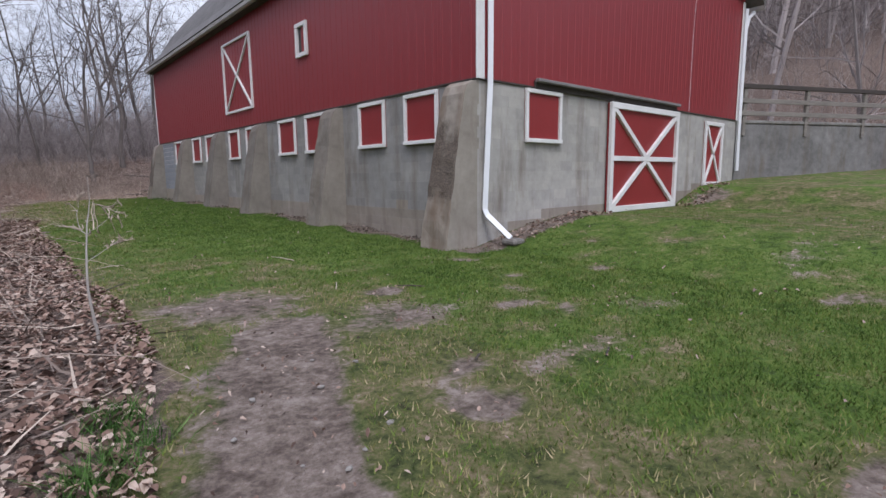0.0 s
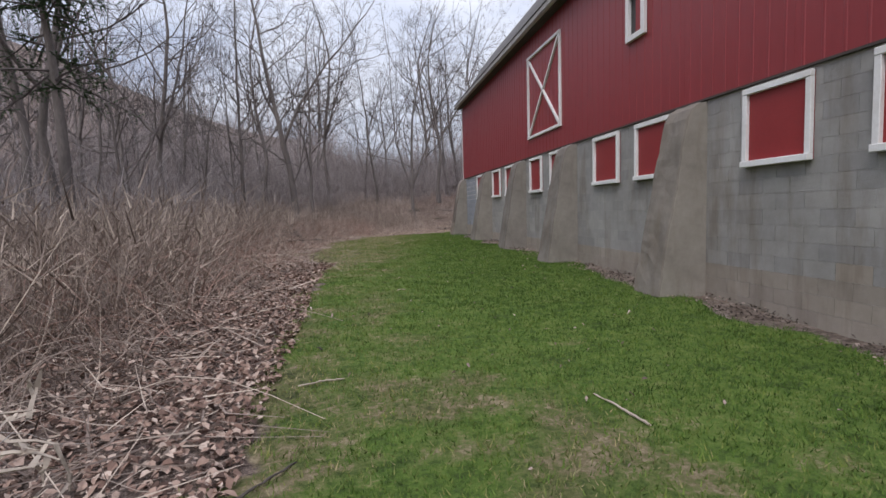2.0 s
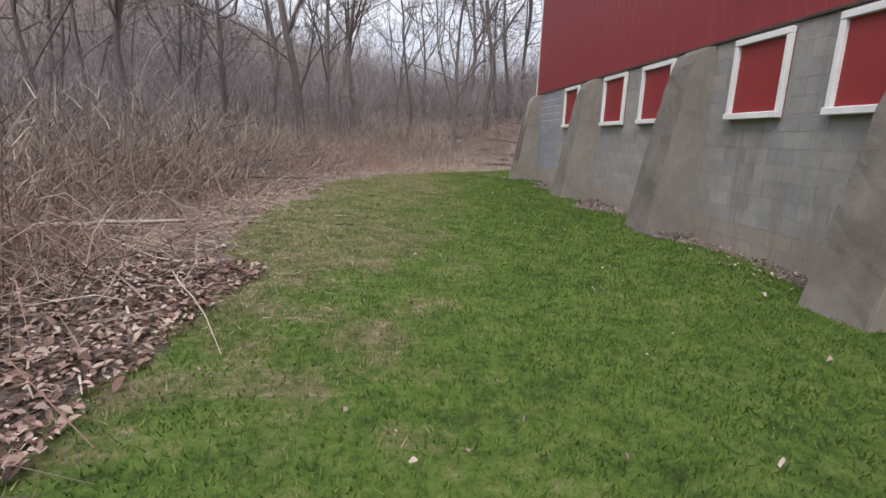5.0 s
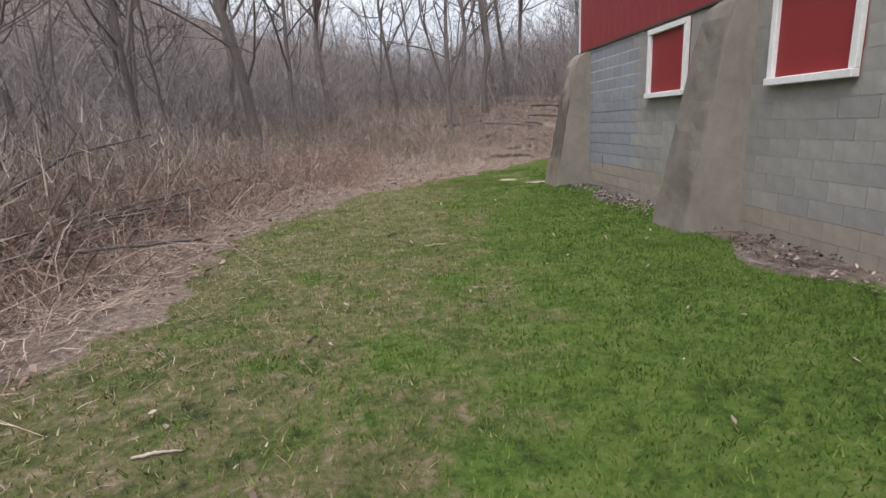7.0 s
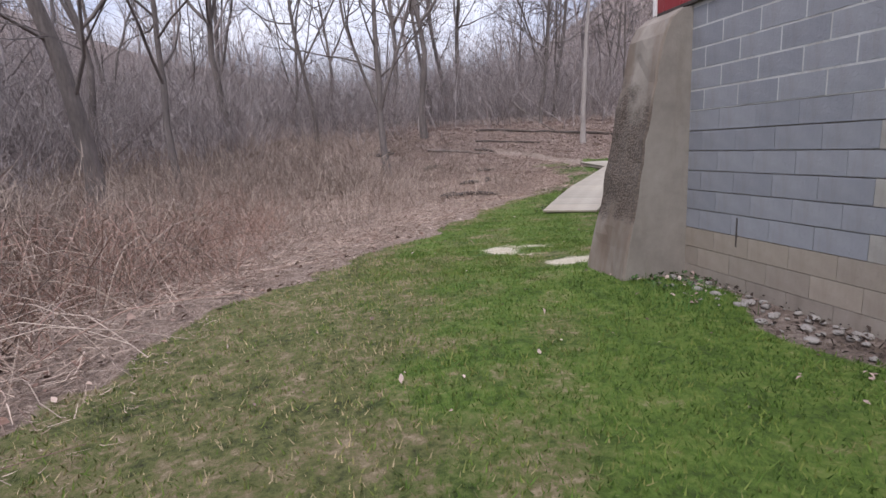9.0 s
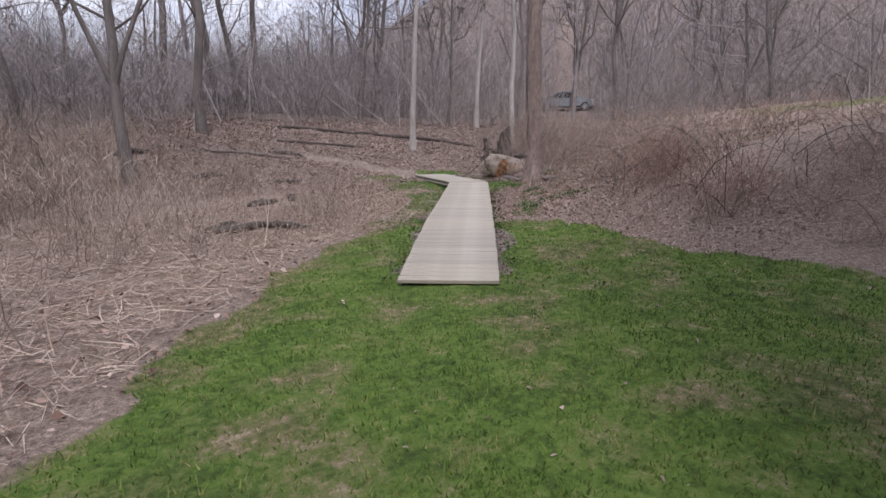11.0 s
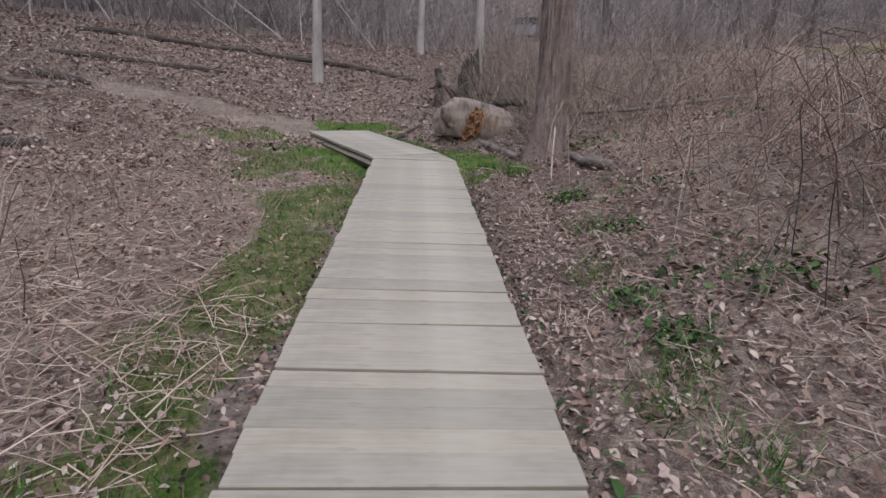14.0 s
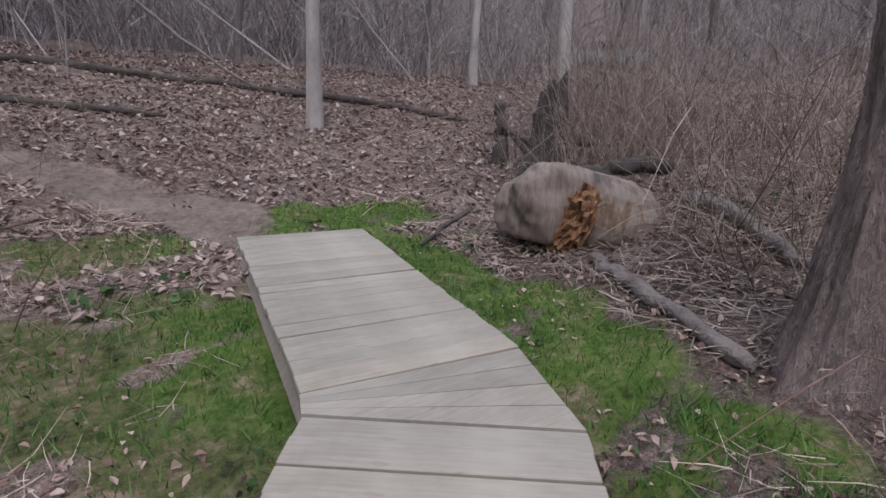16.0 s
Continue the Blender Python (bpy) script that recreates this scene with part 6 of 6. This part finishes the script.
# twigs on the lawn
for k, (x, y, L, a) in enumerate(((-4.79, 1.84, 0.35, 20), (-5.0, 0.4, 0.6, 55), (-4.87, 2.68, 0.12, 120), (-4.7, 12.1, 0.2, 5), (-4.57, 11.43, 0.22, 0), (-4.22, 13.18, 0.1, 60), (-3.25, 15.46, 0.24, 10), (-3.7, 16.1, 0.14, 40), (-2.6, -1.6, 0.3, 130), (-2.9, 0.9, 0.55, 100), (-3.6, -3.6, 0.12, 30), (-2.9, -4.1, 0.16, 25), (-3.2, -1.1, 0.3, 60), (-2.3, 5.2, 0.18, 60), (-4.4, 4.0, 0.1, 80), (-3.9, 5.6, 0.12, 10))):
    c, s_ = math.cos(radians(a)) * L / 2, math.sin(radians(a)) * L / 2
    log("twig", [on(x - c, y - s_, 0.012), on(x, y, 0.02), on(x + c, y + s_, 0.012)], 0.009, M_STUMP if k % 3 else M_TWIG_LYING, "fallen twig lying on the lawn", "twig", 20 + k, 5)

# stones by the wall and on the dirt track
rg = np.random.RandomState(15)
def stone(x, y, s):
    bm = bmesh.new()
    bmesh.ops.create_icosphere(bm, subdivisions=2, radius=1)
    o = Vector(rg.uniform(0, 50, 3))
    for v in bm.verts:
        k = 1 + 0.3 * noise.noise(v.co * 1.6 + o)
        v.co = Vector((v.co.x * s, v.co.y * s * 0.75, v.co.z * s * 0.5)) * k
    me = bpy.data.meshes.new("stone")
    bm.to_mesh(me)
    bm.free()
    me.materials.append(M_STONE)
    ob = new("stone", me)
    ob.matrix_world = pose(x, y, gz(x, y) + 0.15 * s, 0, 0, rg.uniform(0, 360))
    tagged(ob, "small pale stone lying on the soil", "stone", "loose stones")


for k in range(120):
    stone(-0.03 - 0.42 * rg.rand() ** 1.5, rg.uniform(15.9, 19.3), rg.uniform(0.012, 0.05))
for x, y in ((-5.12, -3.55), (-4.98, -3.95), (-4.72, -4.02), (-4.85, -4.1), (-4.55, -3.3), (-4.9, -3.2), (-4.5, -3.9), (-5.3, -4.6), (-5.05, -4.75), (-4.95, -4.5), (-4.4, -2.9), (-4.7, -2.6), (-5.25, -5.0), (-4.2, -3.1)):
    stone(x, y, rg.uniform(0.01, 0.022))


# ---- parked car beyond the bank ----
def car(m):
    t = thing("car", m, "silver-grey saloon car parked beyond the bank", "car")
    paint = simple("silver_car_paint", (0.36, 0.40, 0.44), (0.46, 0.5, 0.54), 1, 0.25, bump=0, metal=0.4)
    side = [(-2.2, 0.35), (-2.25, 0.7), (-2.05, 0.88), (-1.5, 0.93), (-0.85, 1.36), (-0.2, 1.45), (0.5, 1.4), (1.2, 0.98), (2.0, 0.84), (2.25, 0.62), (2.22, 0.35)]
    part("body", prism_bm(side, "y", -0.86, 0.86, 0.03), paint, t)
    glass = simple("dark_car_glass", (0.03, 0.035, 0.04), (0.05, 0.055, 0.06), 1, 0.08, bump=0)
    for y0 in (-0.885, 0.868):
        part("side_window", prism_bm([(-1.2, 0.95), (-0.78, 1.3), (-0.2, 1.37), (-0.2, 0.95)], "y", y0, y0 + 0.017), glass, t)
        part("side_window", prism_bm([(-0.12, 0.95), (-0.12, 1.37), (0.45, 1.33), (0.95, 0.98)], "y", y0, y0 + 0.017), glass, t)
    tyre = simple("black_tyre_rubber", (0.02, 0.02, 0.02), (0.04, 0.04, 0.04), 5, 0.9)
    for wx in (-1.4, 1.4):
        for wy in (-0.8, 0.8):
            bm = bmesh.new()
            bmesh.ops.create_cone(bm, cap_ends=True, segments=20, radius1=0.32, radius2=0.32, depth=0.22, matrix=pose(wx, wy, 0.32, 90, 0, 0))
            bmesh.ops.bevel(bm, geom=[e for e in bm.edges if len(e.link_faces) == 2 and e.calc_face_angle(0) > 1], offset=0.03, segments=2, affect="EDGES")
            w = part("wheel", bm, tyre, t, "black tyre")
            bm = bmesh.new()
            bmesh.ops.create_cone(bm, cap_ends=True, segments=14, radius1=0.2, radius2=0.17, depth=0.24, matrix=pose(wx, wy, 0.32, 90, 0, 0))
            part("rim", bm, paint, w, "pale metal rim")


car(pose(29.5, 48.8, float(ground_z(29.5, 48.8)), 0, 0, -50))


# ---- pieces: blocks and planks ----
def shared_box(name, sx, sy, sz, mat, bev=0.0):
    me = bpy.data.meshes.new(name)
    b = box_bm((0, 0, 0), (sx, sy, sz), bev)
    b.to_mesh(me)
    b.free()
    me.materials.append(mat)
    return me


JT = 0.0034
# joints of washed, bare, soil-splashed and freshly pointed blocks
JOINT_V, JOINT_H = (JT, 0.003, 0.003, 0.012), (JT, 0.0085, 0.005, 0.015)
block_meshes = {(k, bare): shared_box("block", 0.02, k * BLK / 2 - JOINT_V[bare], CH - JOINT_H[bare], (M_BLOCK, M_BLOCK_BARE, M_BLOCK_STAIN, M_BLOCK_BARE)[bare]) for k in (1, 2) for bare in (0, 1, 2, 3)}
joined_blocks, gable_blocks, splashed = [], [], []
Z_TOP = 2.342
rngb = random.Random(8)
for wall, length in (("w", BL), ("s", BWID)):
    for r in range(15):
        z = Z_TOP - (r + 1) * CH
        u = 0.0 if r % 2 else -BLK / 2
        while u < length - 0.05:
            a, b = max(u, 0.0), min(u + BLK, length)
            u += BLK
            holes = [(p, q, WZ0, WZ1) for p, q in WIN] if wall == "w" else [(1.13, 2.14, 1.45, 2.35), (3.7, 6.7, 0.0, 2.33), (8.44, 9.62, 0.5, 2.24)]
            if any(a > p - 0.02 and b < q + 0.02 and z > c - 0.02 and z + CH < d_ + 0.02 for p, q, c, d_ in holes):
                continue
            w = b - a
            k = 2 if abs(w - BLK) < 0.01 else 1 if abs(w - BLK / 2) < 0.01 else 0
            bare = int(wall == "w" and a > 17.45 and z > 0.42)
            bare = 3 if bare and z > 1.45 else bare
            bare = 2 if wall == "w" and z <= (0.42 if a > 15.2 else 0.2 + 0.1 * rngb.random()) else bare
            if wall == "w" and a > 11.0 and k and z > -0.05:
                o = new("block", block_meshes[k, bare])
                o.parent, o.location = foundation, (rngb.uniform(-0.0015, 0.0), a + JOINT_V[bare] / 2, z + JOINT_H[bare] / 2)
            else:
                dx = rngb.uniform(-0.001, 0.001)
                lo, hi = ((dx, a + JT / 2, z + JT / 2), (0.024, b - JT / 2, z + CH - JT / 2)) if wall == "w" else ((a + 0.0008, dx, z + 0.0011), (b - 0.0008, 0.02, z + CH - 0.0011))
                (x0, y0, z0), (x1, y1, z1) = lo, hi
                v = np.array([(x0, y0, z0), (x1, y0, z0), (x1, y1, z0), (x0, y1, z0), (x0, y0, z1), (x1, y0, z1), (x1, y1, z1), (x0, y1, z1)])
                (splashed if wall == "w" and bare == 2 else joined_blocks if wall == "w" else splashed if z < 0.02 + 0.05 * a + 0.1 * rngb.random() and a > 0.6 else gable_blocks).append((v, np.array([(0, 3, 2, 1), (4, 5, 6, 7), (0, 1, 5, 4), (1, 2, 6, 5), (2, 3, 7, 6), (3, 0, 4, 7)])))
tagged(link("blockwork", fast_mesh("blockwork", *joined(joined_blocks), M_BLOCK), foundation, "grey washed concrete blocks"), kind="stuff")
tagged(link("blockwork", fast_mesh("blockwork", *joined(gable_blocks), M_BLOCK_GABLE), foundation, "paler concrete blocks of the gable"), kind="stuff")
tagged(link("blockwork", fast_mesh("blockwork", *joined(splashed), M_BLOCK_STAIN), foundation, "soil-splashed concrete blocks at the wall's foot"), kind="stuff")
part("crack", box_bm((-0.0035, 18.78, 0.36), (0.012, 18.794, 0.60), 0), M_DARK, foundation, "dark settling crack through the lower blocks")

PW = 0.131
plank = shared_box("plank", 2 * HW, PW - 0.0055, 0.04, M_BOARD, 0.004)


def lay(o, d, s, base, broad, skew=0.0):
    p = o + d * s
    ang = math.degrees(math.atan2(-d[0], d[1])) + skew
    slope = math.degrees(math.atan2(deck_z(base + s + 0.2) - deck_z(base + s - 0.2), 0.4))
    ob = new("plank", plank)
    ob.parent = walkway
    ob.matrix_basis = pose(p[0], p[1], deck_z(base + s), 0, 0, ang) @ pose(0, 0, 0, slope + rngb.uniform(-0.4, 0.4), rngb.uniform(-0.3, 0.3), rngb.uniform(-0.3, 0.3)) @ Matrix.Translation((-HW + rngb.uniform(-0.008, 0.008), -PW / 2, -0.04)) @ Matrix.Diagonal((1, (broad - rngb.choice((0.0015, 0.002, 0.003, 0.004, 0.009))) / (PW - 0.0055), 1, 1))


reach = [0.0, 0.0]
for leg, (o, d, length) in enumerate(((BW_A, d1, L1), (E2, -d2, L2))):
    while reach[leg] < length - 0.27:
        broad = rngb.choice((0.112, 0.118, 0.131, 0.131, 0.139, 0.142))
        at = reach[leg] + broad / 2
        if leg:
            lay(K, d2, L2 - at, L1, broad)
        else:
            lay(o, d, at, 0.0, broad)
        reach[leg] += broad

# wedge-cut planks that fill the bend
turn = math.atan2(d1[0], d1[1]) - math.atan2(d2[0], d2[1])
nr1, nr2 = np.array([d1[1], -d1[0]]), np.array([d2[1], -d2[0]])
inner = K - (nr1 + nr2) / np.linalg.norm(nr1 + nr2) * HW / math.cos(turn / 2)
e1, e2 = BW_A + d1 * reach[0], K + d2 * (L2 - reach[1])
out1, out2 = e1 + nr1 * HW, e2 + nr2 * HW
in1, in2 = e1 - nr1 * HW, e2 - nr2 * HW
steps = 4
for k in range(steps):
    f0, f1 = (k + 0.02) / steps, (k + 0.98) / steps
    quad = [in1 + (in2 - in1) * f0, in1 + (in2 - in1) * f1, out1 + (out2 - out1) * f1, out1 + (out2 - out1) * f0]
    bm = bmesh.new()
    zt = deck_z(L1) - 0.001
    lo = [bm.verts.new((q[0], q[1], zt - 0.04)) for q in quad]
    hi = [bm.verts.new((q[0], q[1], zt)) for q in quad]
    bm.faces.new(hi)
    bm.faces.new(lo[::-1])
    for i in range(4):
        bm.faces.new((lo[i], lo[(i + 1) % 4], hi[(i + 1) % 4], hi[i]))
    bmesh.ops.recalc_face_normals(bm, faces=bm.faces[:])
    part("plank", bm, M_BOARD, walkway)
